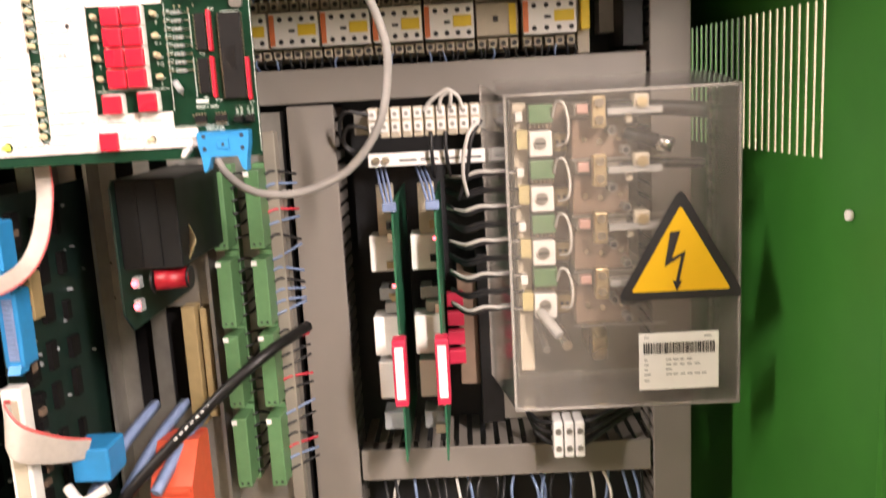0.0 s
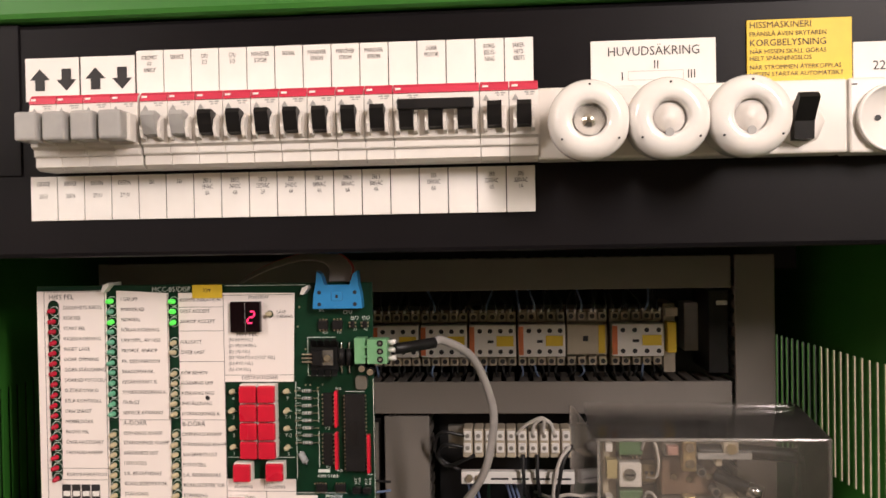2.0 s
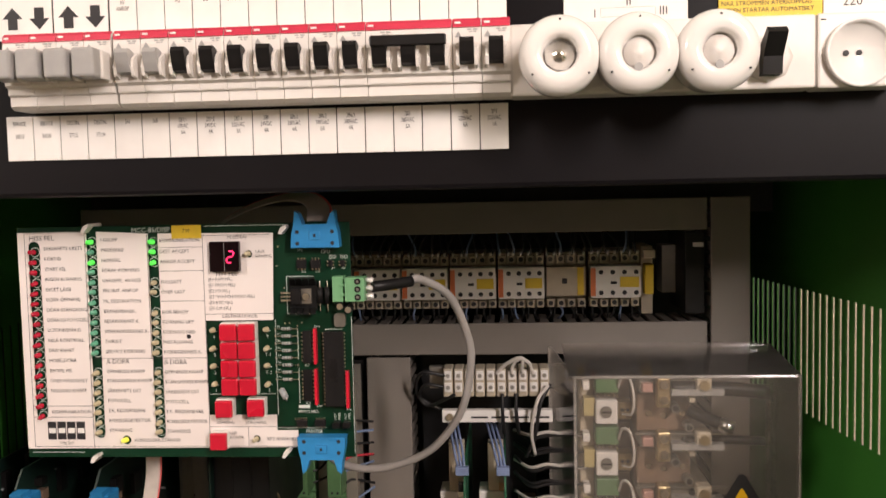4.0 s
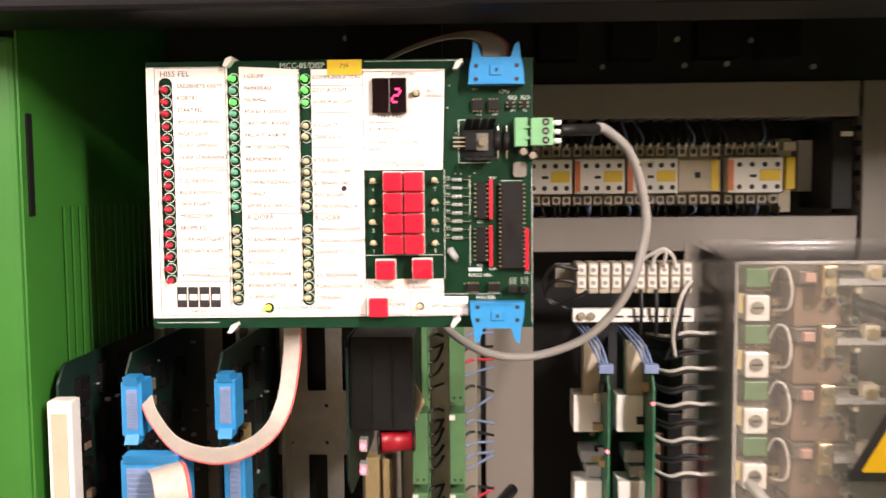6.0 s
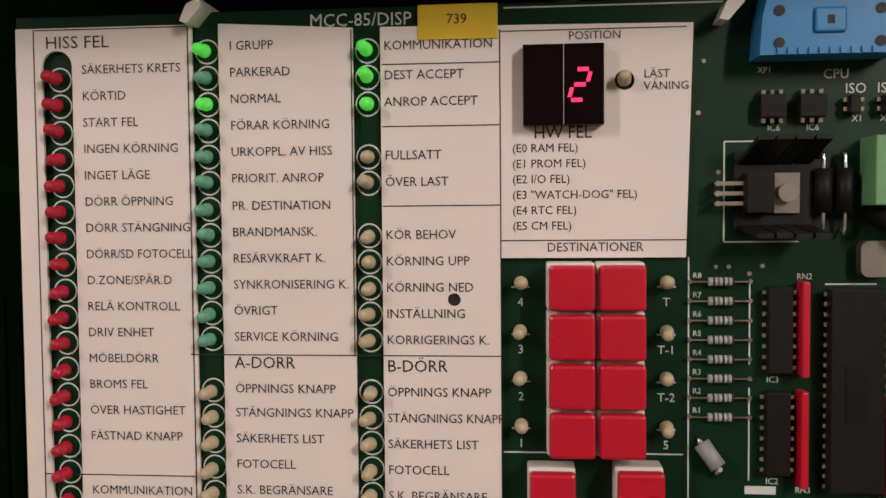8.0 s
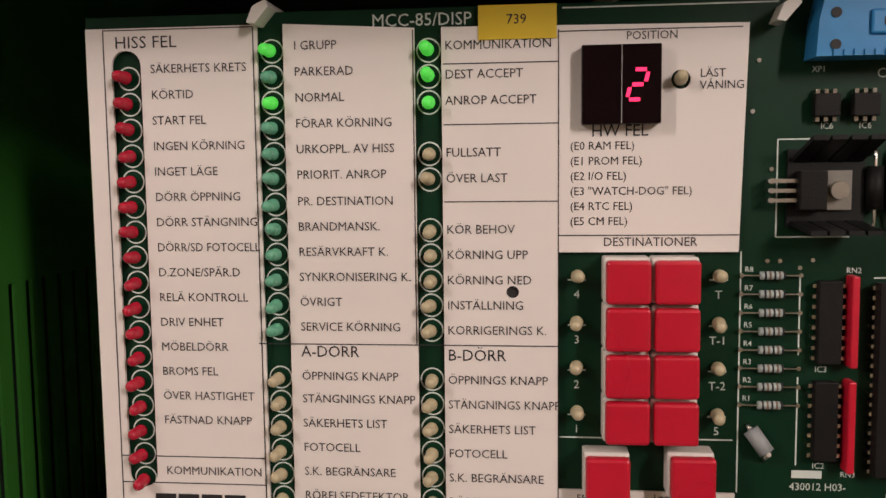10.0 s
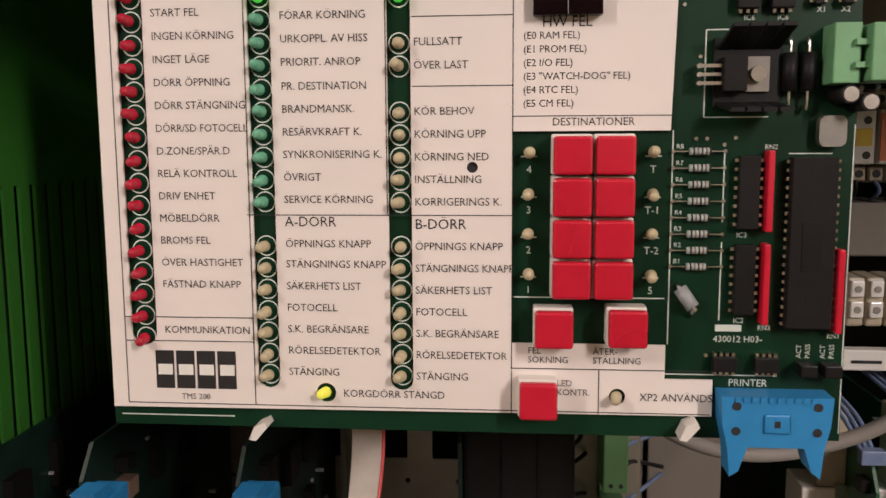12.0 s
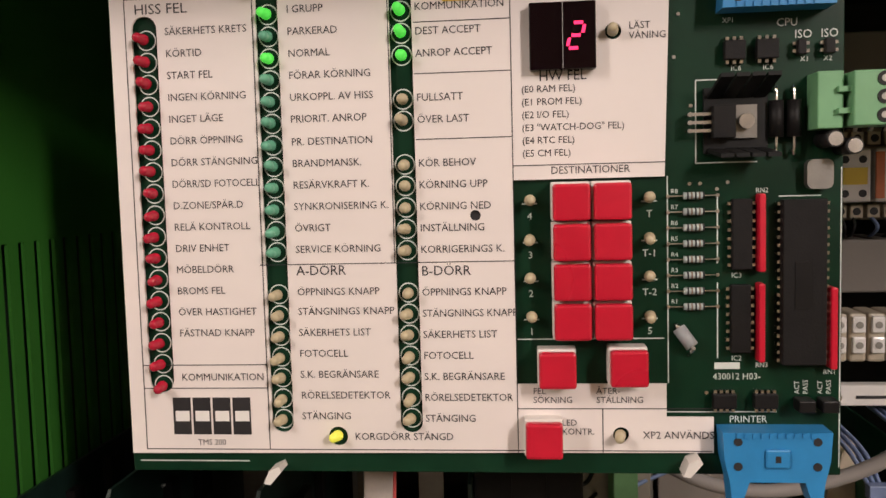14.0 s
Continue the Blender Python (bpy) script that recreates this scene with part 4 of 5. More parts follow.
lathe(bm, [(0.0135, 0.4986), (0.0130, 0.4950), (0.0105, 0.4945)], (0.197, 1.6805), 8)
part("nut", bm, WPLAST, sw, "white octagonal nut")
bm = bmesh.new()
extrude_x(bm, [(0.4946, 1.6700), (0.4880, 1.6705), (0.4870, 1.6800), (0.4780, 1.6915), (0.4810, 1.6945), (0.4946, 1.6860)], 0.1915, 0.2020)
part("toggle", bm, BPLAST, sw, "black toggle lever")
cy("indicator", WPLAST, (0.1865, 0.4986, 1.6735), (0.1865, 0.4975, 1.6735), 0.0018, sw)
so = thing("wall_socket", "white round mains socket in the panel", "socket", (0.245, 0.4985, 1.68))
bx("base", WPLAST, (0.2245, 0.272, 0.4995, 0.5195, 1.6632, 1.7045), so, 0.0015)
bm = bmesh.new()
lathe(bm, [(0.0190, 0.4996), (0.0190, 0.4960), (0.0175, 0.4955), (0.0170, 0.4990), (0.0005, 0.4991)], (0.2470, 1.6820), 32)
part("well", bm, PORC, so)
for x in (0.2395, 0.2465):
    cy("contact_hole", INK, (x, 0.4990, 1.6820), (x, 0.4984, 1.6820), 0.0016, so)
bx("maker_print", INK, (0.2262, 0.2290, 0.4992, 0.4996, 1.7005, 1.7012), so)


def sign(name, material, x0, x1, z0, z1, label):
    s = thing(name, label, "sign", ((x0 + x1) / 2, PY, z0))
    bx("plate", material, (x0, x1, PY - 0.0014, PY - 0.0002, z0, z1), s, 0.0003)
    return s


s = sign("sign", PAPER, 0.0865, 0.1580, 1.7070, 1.7335, "white plastic sign with black lettering for the main fuse")
say("HUVUDSÄKRING", 0.1225, 1.7270, PY - 0.0016, 0.0052, s, squeeze=0.92, align="CENTER")
say("I", 0.1045, 1.7125, PY - 0.0016, 0.0048, s, align="CENTER")
say("II", 0.1240, 1.7190, PY - 0.0016, 0.0048, s, align="CENTER")
say("III", 0.1440, 1.7130, PY - 0.0016, 0.0048, s, align="CENTER")
bm = bmesh.new()
for x0, x1, z0, z1 in ((0.1078, 0.1395, 1.7100, 1.7102), (0.1078, 0.1395, 1.7152, 1.7154), (0.1078, 0.1080, 1.7100, 1.7154), (0.1393, 0.1395, 1.7100, 1.7154)):
    box(bm, x0, x1, PY - 0.0016, PY - 0.0015, z0, z1)
part("printed_frame", bm, GPLAST, s)
s = sign("sign", YELLOW, 0.1755, 0.2340, 1.7030, 1.7425, "yellow plastic instruction sign with black lettering")
for words, z, cap in (("HISSMASKINERI", 1.7395, 0.0036), ("FRÅNSLÅ ÄVEN BRYTAREN", 1.7343, 0.0025), ("KORGBELYSNING", 1.7293, 0.0038), ("NÄR HISSEN SKALL GÖRAS", 1.7242, 0.0025), ("HELT SPÄNNINGSLÖS", 1.7203, 0.0025),
                      ("NÄR STRÖMMEN ÅTERKOPPLAS", 1.7152, 0.0025), ("HISSEN STARTAR AUTOMATISKT", 1.7112, 0.0025)):
    say(words, 0.1768, z, PY - 0.0016, cap, s, squeeze=0.98)
s = sign("sign", PAPER, 0.2345, 0.275, 1.7040, 1.7280, "white plastic sign reading 220")
say("220", 0.2450, 1.7145, PY - 0.0016, 0.0052, s)

# ---- contactor row ----
def contactor(x0, w, label, aux=True):
    """A contactor: base with two rows of screw terminals, and a front block with holes, an orange edge and a yellow tag."""
    c = thing("contactor", label, "contactor", (x0 + w / 2, 0.87, 1.50), "row of contactors")
    bx("base", CREAMP, (x0 + 0.0006, x0 + w - 0.0006, 0.818, 0.870, 1.4985, 1.5515), c, 0.001)
    n = max(3, round(w / 0.009))
    for z in (1.5455, 1.5040):
        for k in range(n):
            x = x0 + w * (k + 0.5) / n
            bx("terminal", CREAMP, (x - 0.0036, x + 0.0036, 0.808, 0.818, z - 0.0040, z + 0.0040), c, 0.0008)
            cy("terminal_hole", INK, (x, 0.8079, z), (x, 0.8076, z), 0.0023, c, seg=10)
    if aux:
        bx("front_block", WPLAST, (x0 + 0.0008, x0 + w - 0.0008, 0.797, 0.818, 1.5095, 1.5395), c, 0.0012)
        bx("coloured_edge", ORANGE, (x0 + 0.001, x0 + 0.0055, 0.7960, 0.798, 1.5115, 1.5375), c)
        bx("tag", YELLOW, (x0 + w * 0.58, x0 + w - 0.003, 0.7962, 0.798, 1.5195, 1.5290), c)
        for z in (1.5335, 1.5145):
            for k in range(4):
                x = x0 + 0.0105 + (w - 0.016) * k / 3
                cy("contact_hole", INK, (x, 0.7969, z), (x, 0.7965, z), 0.0022, c, seg=10)
        bx("print", INK, (x0 + w * 0.40, x0 + w * 0.52, 0.7965, 0.797, 1.5225, 1.5250), c)
    else:
        bx("front_block", CREAMP, (x0 + 0.0008, x0 + w - 0.0008, 0.806, 0.818, 1.5105, 1.5385), c, 0.0012)
        bx("tag", YELLOW, (x0 + w - 0.009, x0 + w - 0.003, 0.8052, 0.807, 1.5115, 1.5375), c)
        bx("print", INK, (x0 + w * 0.40, x0 + w * 0.52, 0.8055, 0.806, 1.5225, 1.5275), c)
    return c


mould = contactor(-0.137, 0.0445, "cream contactor with orange edge and yellow tag")
for x0 in (-0.092, -0.047, -0.002, 0.043):
    copy_thing(mould, Matrix.Translation((x0 + 0.0445 / 2, 0.87, 1.50)))
contactor(0.088, 0.0385, "cream contactor with plain front and yellow tag", False)
contactor(0.128, 0.048, "cream contactor with orange edge beside the end block")
e = thing("end_block", "yellow end block clamped on the mounting rail", "terminal", (0.183, 0.87, 1.51))
bx("clamp", CREAMP, (0.1775, 0.1885, 0.815, 0.87, 1.492, 1.556), e, 0.001)
bx("front", YELLOW, (0.179, 0.187, 0.800, 0.815, 1.512, 1.540), e, 0.001)
bx("screw_pad", CREAMP, (0.1785, 0.1895, 0.806, 0.815, 1.545, 1.553), e, 0.001)
fan = thing("relay_box", "black plastic relay box at the end of the contactor row", "relay", (0.215, 0.86, 1.50))
bx("case", BPLAST, (0.213, 0.231, 0.790, 0.86, 1.495, 1.570), fan, 0.001)
bx("side", GPLAST, (0.200, 0.2125, 0.830, 0.86, 1.510, 1.555), fan)
bx("label", PAPER, (0.220, 0.2295, 0.7890, 0.7898, 1.556, 1.560), fan)
rw = random.Random(3)
for k in range(44):
    x = -0.135 + 0.0072 * k + rw.uniform(-0.002, 0.002)
    m = WIREBL if rw.random() < 0.15 else WIREB
    w = wire("control_wire", m, [(x, 0.812, 1.548), (x + rw.uniform(-0.004, 0.004), 0.806, 1.558), (x + rw.uniform(-0.01, 0.01), 0.825, 1.575)], 0.0011, None, "thin wire from contactor up into the duct", 6)
    tagged(w, category="wire", group="contactor wiring")
    cy("ferrule", PORC, (x, 0.811, 1.5475), (x, 0.8075, 1.5525), 0.0013, w, seg=8)
    w = wire("control_wire", m, [(x, 0.812, 1.502), (x + rw.uniform(-0.003, 0.003), 0.804, 1.494), (x + rw.uniform(-0.01, 0.01), 0.828, 1.482)], 0.0011, None, "thin wire from contactor down into the duct", 6)
    tagged(w, category="wire", group="contactor wiring")

# ---- power bay ----
ts = thing("terminal_strip", "cream screw terminal strip with black and white wires", "terminal strip", (0.04, 0.78, 1.43))
bx("rail", STEEL, (-0.020, 0.092, 0.772, 0.779, 1.432, 1.452), ts)
for k in range(10):
    x = -0.006 + 0.0094 * k
    bx("pole", CREAMP, (x, x + 0.0086, 0.748, 0.772, 1.4295, 1.4545), ts, 0.0014)
    for z in (1.4490, 1.4385):
        bx("clamp", PORC, (x + 0.0010, x + 0.0076, 0.7455, 0.7482, z - 0.0042, z + 0.0042), ts, 0.0008)
        cy("screw_hole", STEEL, (x + 0.0043, 0.7456, z), (x + 0.0043, 0.7450, z), 0.0018, ts, seg=10)
dr = thing("earth_bar", "pale slotted earth bar with two bright screws", "busbar", (0.04, 0.78, 1.41))
bx("bar", PAPER, (-0.008, 0.090, 0.752, 0.760, 1.4055, 1.4165), dr, 0.0008)
for k in range(4):
    bx("slot", INK, (0.018 + 0.018 * k, 0.033 + 0.018 * k, 0.7514, 0.7521, 1.4095, 1.4110), dr)
for x in (-0.001, 0.007):
    cy("screw", CHROME, (x, 0.752, 1.411), (x, 0.749, 1.411), 0.0032, dr)
for k, (m, pts) in enumerate(((WIREB, [(-0.004, 0.747, 1.449), (-0.024, 0.745, 1.452), (-0.031, 0.760, 1.435), (-0.022, 0.765, 1.418), (0.004, 0.746, 1.432)]),
                              (WIREB, [(-0.004, 0.750, 1.438), (-0.022, 0.750, 1.440), (-0.028, 0.765, 1.425), (-0.010, 0.765, 1.414)]),
                              (WIREW, [(0.040, 0.747, 1.450), (0.050, 0.742, 1.460), (0.063, 0.738, 1.466), (0.063, 0.744, 1.452)]), (WIREW, [(0.063, 0.738, 1.466), (0.056, 0.742, 1.460), (0.054, 0.746, 1.450)]),
                              (WIREW, [(0.063, 0.738, 1.466), (0.070, 0.742, 1.460), (0.073, 0.746, 1.450)]), (WIREB, [(0.046, 0.746, 1.433), (0.046, 0.744, 1.415), (0.047, 0.755, 1.395)]),
                              (WIREB, [(0.058, 0.746, 1.433), (0.058, 0.744, 1.415), (0.060, 0.755, 1.395)]), (WIREW, [(0.086, 0.746, 1.440), (0.076, 0.738, 1.428), (0.071, 0.742, 1.400), (0.074, 0.748, 1.378)]),
                              (WIREB, [(0.088, 0.750, 1.440), (0.079, 0.741, 1.425), (0.074, 0.744, 1.396), (0.066, 0.750, 1.375)]))):
    tagged(wire("bay_wire", m, pts, 0.0016, None, "white insulated wire" if m is WIREW else "black insulated wire"), "%s insulated wire bent over the terminal strip" % ("white" if m is WIREW else "black"), "wire", "power bay wiring")
for k in range(9):
    z = 1.395 - 0.0145 * k
    for m, dz in ((WIREB, 0.0), (WIREB if k % 2 else WIREW, 0.003)):
        tagged(wire("bay_wire", m, [(0.056, 0.775, z + rw.uniform(-0.004, 0.004)), (0.070, 0.752, z - 0.004 + dz), (0.085, 0.748, z + dz), (0.104, 0.745, z + 0.001), (0.118, 0.742, z + 0.002)], 0.0015, None), "thin insulated wire leading to the power modules", "wire", "power bay wiring")


def driver_card(x, label):
    """An upright plug-in card seen edge on, with relays on its face and a red handle in front."""
    c = thing("driver_card", label, "circuit card", (x, 0.86, 1.16), "driver cards")
    bm = bmesh.new()
    extrude_x(bm, [(0.700, 1.165), (0.700, 1.362), (0.712, 1.380), (0.860, 1.380), (0.860, 1.165)], x, x + 0.0016)
    part("card_sheet", bm, DRVPCB, c)
    h = bx("handle", REDP, (x - 0.0046, x + 0.0062, 0.684, 0.702, 1.219, 1.2735), c, 0.0012, "red card handle")
    bx("handle_label", PAPER, (x - 0.0026, x + 0.0042, 0.6832, 0.6839, 1.2255, 1.2685), h)
    for z0, z1, y0, d, m in ((1.320, 1.350, 0.733, 0.022, PORC), (1.296, 1.306, 0.730, 0.016, CAPM), (1.250, 1.283, 0.724, 0.022, PORC), (1.212, 1.244, 0.724, 0.020, PORC), (1.285, 1.294, 0.728, 0.012, GPLAST), (1.185, 1.200, 0.722, 0.018, CAPM)):
        bx("relay" if m is PORC else "component", m, (x - d, x - 0.0002, y0, y0 + 0.026, z0, z1), c, 0.001, "white relay" if m is PORC else "")
    r = random.Random(int(x * 1000))
    for k in range(34):
        z, y = r.uniform(1.175, 1.37), r.uniform(0.705, 0.80)
        bx("component", r.choice((ICM, CAPM, BPLAST, TAN, CHROME)), (x - r.uniform(0.002, 0.009), x - 0.0002, y, y + r.uniform(0.003, 0.009), z, z + r.uniform(0.003, 0.008)), c)
    bx("strip_connector", CREAMP, (x - 0.014, x - 0.0004, 0.735, 0.748, 1.350, 1.392), c, 0.0006)
    cy("status_led", LEDRON, (x - 0.0006, 0.699, 1.315 if x < 0.03 else 1.352), (x - 0.0006, 0.6975, 1.315 if x < 0.03 else 1.352), 0.0013, c, "glowing red LED")
    for k in range(3):
        wire("card_wire", LBLUE, [(x - 0.004 + 0.0025 * k, 0.706, 1.377), (x - 0.009 + 0.0035 * k, 0.725, 1.392), (x - 0.016 + 0.0035 * k, 0.775, 1.402)], 0.0012, c, "pale blue wire", 6)
    bx("wire_plug", LBLUE, (x - 0.0065, x + 0.0045, 0.702, 0.708, 1.374, 1.381), c, 0.0006, "pale blue plug")
    return c


driver_card(0.0125, "green driver card with red handle and white relays")
driver_card(0.0465, "green driver card with red handle and lit red LED")
g = thing("transformer", "small black and red power part behind the driver cards", "transformer", (0.07, 0.87, 1.19))
bx("core", BROWN, (0.060, 0.078, 0.800, 0.87, 1.195, 1.300), g, 0.001)
for k in range(4):
    bx("bobbin", REDP, (0.050, 0.0655, 0.790, 0.80, 1.2185 + 0.018 * k, 1.2315 + 0.018 * k), g, 0.001)
bx("bracket", BPLAST, (0.0785, 0.099, 0.790, 0.87, 1.160, 1.320), g, 0.001)

# power modules on their heat sink, four alike
hs = thing("heat_sink", "ribbed aluminium heat sink beside the power modules", "heat sink", (0.11, 0.84, 1.2))
for k in range(7):
    bx("fin", STEEL, (0.0975 + 0.0024 * k, 0.0987 + 0.0024 * k, 0.775, 0.841, 1.205, 1.455), hs)


def power_module(z):
    """A stepped brown module: green plug, white lug and loop wire on its shelf, brass terminals on its raised deck."""
    p = thing("power_module", "brown power module with brass terminals and green plug", "power module", (0.16, 0.84, z - 0.02), "four power modules")
    bx("shelf", BROWN, (0.1255, 0.158, 0.756, 0.841, z - 0.0200, z + 0.0245), p, 0.0015)
    bx("case", BROWN, (0.1582, 0.203, 0.722, 0.841, z - 0.0195, z + 0.0135), p, 0.0018)
    bx("deck", BEIGE, (0.1600, 0.2200, 0.716, 0.841, z + 0.0140, z + 0.0245), p, 0.0012, "beige raised deck")
    bx("busbar", STEEL, (0.1560, 0.2300, 0.712, 0.7145, z - 0.0200, z - 0.0185), p)
    bx("busbar", GPLAST, (0.1840, 0.2260, 0.703, 0.7155, z + 0.0150, z + 0.0200), p)
    bx("plug", GCONN, (0.1260, 0.1455, 0.736, 0.7555, z + 0.0100, z + 0.0250), p, 0.0008, "green plug")
    bx("tag", PALEY, (0.1160, 0.1250, 0.738, 0.7500, z - 0.0105, z + 0.0050), p, 0, "yellow wire tag")
    bx("small_block", PORC, (0.1150, 0.1210, 0.737, 0.7500, z + 0.0120, z + 0.0195), p, 0.0008)
    bx("lug_block", PORC, (0.1255, 0.1445, 0.734, 0.7555, z - 0.0170, z + 0.0040), p, 0.0016, "white terminal block")
    cy("screw", STEEL, (0.1345, 0.734, z - 0.0060), (0.1345, 0.7320, z - 0.0060), 0.0050, p, seg=18)
    bx("screw_slot", INK, (0.1305, 0.1385, 0.7317, 0.7322, z - 0.0067, z - 0.0053), p)
    bx("socket", TAN, (0.1455, 0.1570, 0.740, 0.7555, z - 0.0140, z + 0.0010), p, 0.0008)
    for x in (0.1490, 0.1535):
        cy("socket_hole", INK, (x, 0.7399, z - 0.0060), (x, 0.7395, z - 0.0060), 0.0016, p, seg=10)
    bx("pink_cap", FPINK, (0.1612, 0.1700, 0.708, 0.7158, z + 0.0165, z + 0.0240), p, 0.0010, "faded pink cap")
    bx("terminal", BRASS, (0.1722, 0.1830, 0.703, 0.7158, z + 0.0050, z + 0.0300), p, 0.0012, "brass terminal")
    for dz in (0.0115, 0.0245):
        cy("screw", CHROME, (0.1776, 0.703, z + dz), (0.1776, 0.7005, z + dz), 0.0036, p, seg=14)
    bx("terminal", CREAMP, (0.2040, 0.2160, 0.703, 0.7158, z + 0.0165, z + 0.0300), p, 0.0012, "cream terminal")
    cy("screw", BRASS, (0.2100, 0.703, z + 0.0235), (0.2100, 0.7005, z + 0.0235), 0.0040, p, seg=14)
    bx("small_block", CREAMP, (0.1990, 0.2040, 0.708, 0.7158, z + 0.0080, z + 0.0150), p, 0.0008)
    for x, dz in ((0.1680, -0.004), (0.1800, -0.006), (0.1960, -0.004)):
        cy("rivet", CHROME, (x, 0.7225, z + dz), (x, 0.7205, z + dz), 0.0024, p, seg=12)
    for x, dz in ((0.1990, -0.0130), (0.1880, 0.0030)):
        cy("spacer", STEEL, (x, 0.7225, z + dz), (x, 0.7080, z + dz), 0.0036, p, seg=14)
        cy("socket_hole", INK, (x, 0.7081, z + dz), (x, 0.7077, z + dz), 0.0026, p, seg=12)
    wire("loop_wire", WIREW, [(0.1450, 0.737, z + 0.0140), (0.1475, 0.728, z + 0.0260), (0.1530, 0.722, z + 0.0245), (0.1560, 0.720, z + 0.0090), (0.1545, 0.724, z - 0.0050), (0.1490, 0.738, z - 0.0090)], 0.0012, p, "white loop wire")
    for k in range(6):
        bx("pin", CHROME, (0.1265 + 0.0033 * k, 0.1280 + 0.0033 * k, 0.7345, 0.7400, z + 0.0070, z + 0.0088), p)
    return p


pm = power_module(1.4255)
for k in range(1, 4):
    copy_thing(pm, Matrix.Translation((0.16, 0.84, 1.4255 - 0.02 - 0.0452 * k)))
col = thing("terminal_column", "cream plastic column carrying the module terminals", "terminal strip", (0.119, 0.76, 1.22))
bx("column", CREAMP, (0.1135, 0.1252, 0.751, 0.775, 1.222, 1.452), col, 0.001)
for k, pts in enumerate(([(0.184, 0.711, 1.445), (0.205, 0.712, 1.4445), (0.232, 0.714, 1.4435), (0.264, 0.716, 1.4400)], [(0.200, 0.712, 1.426), (0.210, 0.704, 1.4225), (0.222, 0.700, 1.418)],
                         [(0.195, 0.712, 1.400), (0.225, 0.714, 1.401), (0.262, 0.718, 1.3985)], [(0.200, 0.714, 1.356), (0.222, 0.716, 1.352), (0.250, 0.720, 1.340)],
                         [(0.195, 0.716, 1.290), (0.215, 0.718, 1.293), (0.238, 0.722, 1.303)], [(0.130, 0.735, 1.279), (0.137, 0.724, 1.271), (0.144, 0.718, 1.262)])):
    w = tagged(wire("power_lead", BPLAST if k != 5 else GPLAST, pts, (0.0062, 0.0055, 0.0040, 0.0040, 0.0052, 0.0045)[k], None), "thick dark power lead inside the clear cover", "cable", "power leads")
    if k == 1:
        cy("bolt", CHROME, (0.222, 0.700, 1.418), (0.231, 0.695, 1.4155), 0.0056, w, "bright bolt")
for x, z in ((0.1345, 1.2450), (0.1520, 1.2480)):
    st = cy("stud", CHROME if x > 0.14 else STEEL, (x, 0.842, z), (x, 0.735, z), 0.0045 if x > 0.14 else 0.0032, None, "", 14)
    tagged(st, "bright steel stud standing out of the heat sink plate", "stud", "cover studs")
bt = thing("bolt_terminal", "brass bolt terminal low in the clear cover", "terminal", (0.18, 0.84, 1.22))
wire("braid", BRASS, [(0.165, 0.775, 1.275), (0.178, 0.770, 1.262), (0.186, 0.772, 1.245)], 0.0055, bt)
bx("lug", BRASS, (0.178, 0.192, 0.770, 0.841, 1.222, 1.250), bt, 0.002)

# clear protective cover with warning sign and type label
cov = thing("clear_cover", "dusty clear acrylic cover over the power modules", "cover", (0.19, 0.77, 1.205))
for name, m, d in (("front_sheet", CLEAR, (0.1060, 0.2805, 0.6900, 0.6925, 1.2110, 1.4575)), ("side_sheet", CLEAR, (0.2805, 0.2830, 0.6926, 0.7780, 1.2110, 1.4575)),
                   ("bottom_sheet", DUSTY, (0.1061, 0.2804, 0.6926, 0.7780, 1.2085, 1.2109)), ("front_edge", EDGE, (0.1060, 0.2805, 0.6895, 0.6925, 1.4576, 1.4602)),
                   ("front_edge", EDGE, (0.1033, 0.1059, 0.6895, 0.6925, 1.2085, 1.4602)), ("front_edge", EDGE, (0.2806, 0.2830, 0.6895, 0.6925, 1.2085, 1.4602)),
                   ("front_edge", EDGE, (0.1060, 0.2805, 0.6895, 0.6925, 1.2083, 1.2109))):
    bx(name, m, d, cov, 0.0008 if m is EDGE else 0).visible_shadow = False
bm = bmesh.new()
extrude_x(bm, [(0.6926, 1.4576), (0.7775, 1.4690), (0.7775, 1.4714), (0.6926, 1.4600)], 0.1000, 0.2830)
part("top_sheet", bm, DUSTY, cov).visible_shadow = False
for name, m, ya, yb, xa, xb, w in (("side_sheet", DUSTY, 0.6926, 0.7775, 0.1035, 0.0885, 0.0024), ("back_edge", EDGE, 0.7745, 0.7778, 0.0882, 0.0877, 0.0030)):
    bm = bmesh.new()
    lo = [bm.verts.new(v) for v in ((xa, ya, 1.2110), (xa + w, ya, 1.2110), (xb + w, yb, 1.2110), (xb, yb, 1.2110))]
    hi = [bm.verts.new((v.co.x, v.co.y, 1.4575 + (v.co.y - 0.6926) * 0.134)) for v in lo]
    bm.faces.new(lo)
    bm.faces.new(list(reversed(hi)))
    for j in range(4):
        bm.faces.new((lo[j], hi[j], hi[(j + 1) % 4], lo[(j + 1) % 4]))
    bmesh.ops.recalc_face_normals(bm, faces=bm.faces)
    part(name, bm, m, cov).visible_shadow = False
sg = thing("warning_sign", "yellow triangular high voltage sign with black border", "sign", (0.237, 0.69, 1.30))


def tri(cx, zb, w, h, r):
    pts = []
    for px, pz, a0 in ((cx, zb + h, 30), (cx - w / 2, zb, 150), (cx + w / 2, zb, 270)):
        ux, uz = cx - px, zb + h / 3 - pz
        n = math.hypot(ux, uz)
        qx, qz = px + ux / n * 2 * r, pz + uz / n * 2 * r
        for k in range(6):
            a = radians(a0 + 120 * k / 5)
            pts.append((qx + r * math.cos(a), qz + r * math.sin(a)))
    return pts


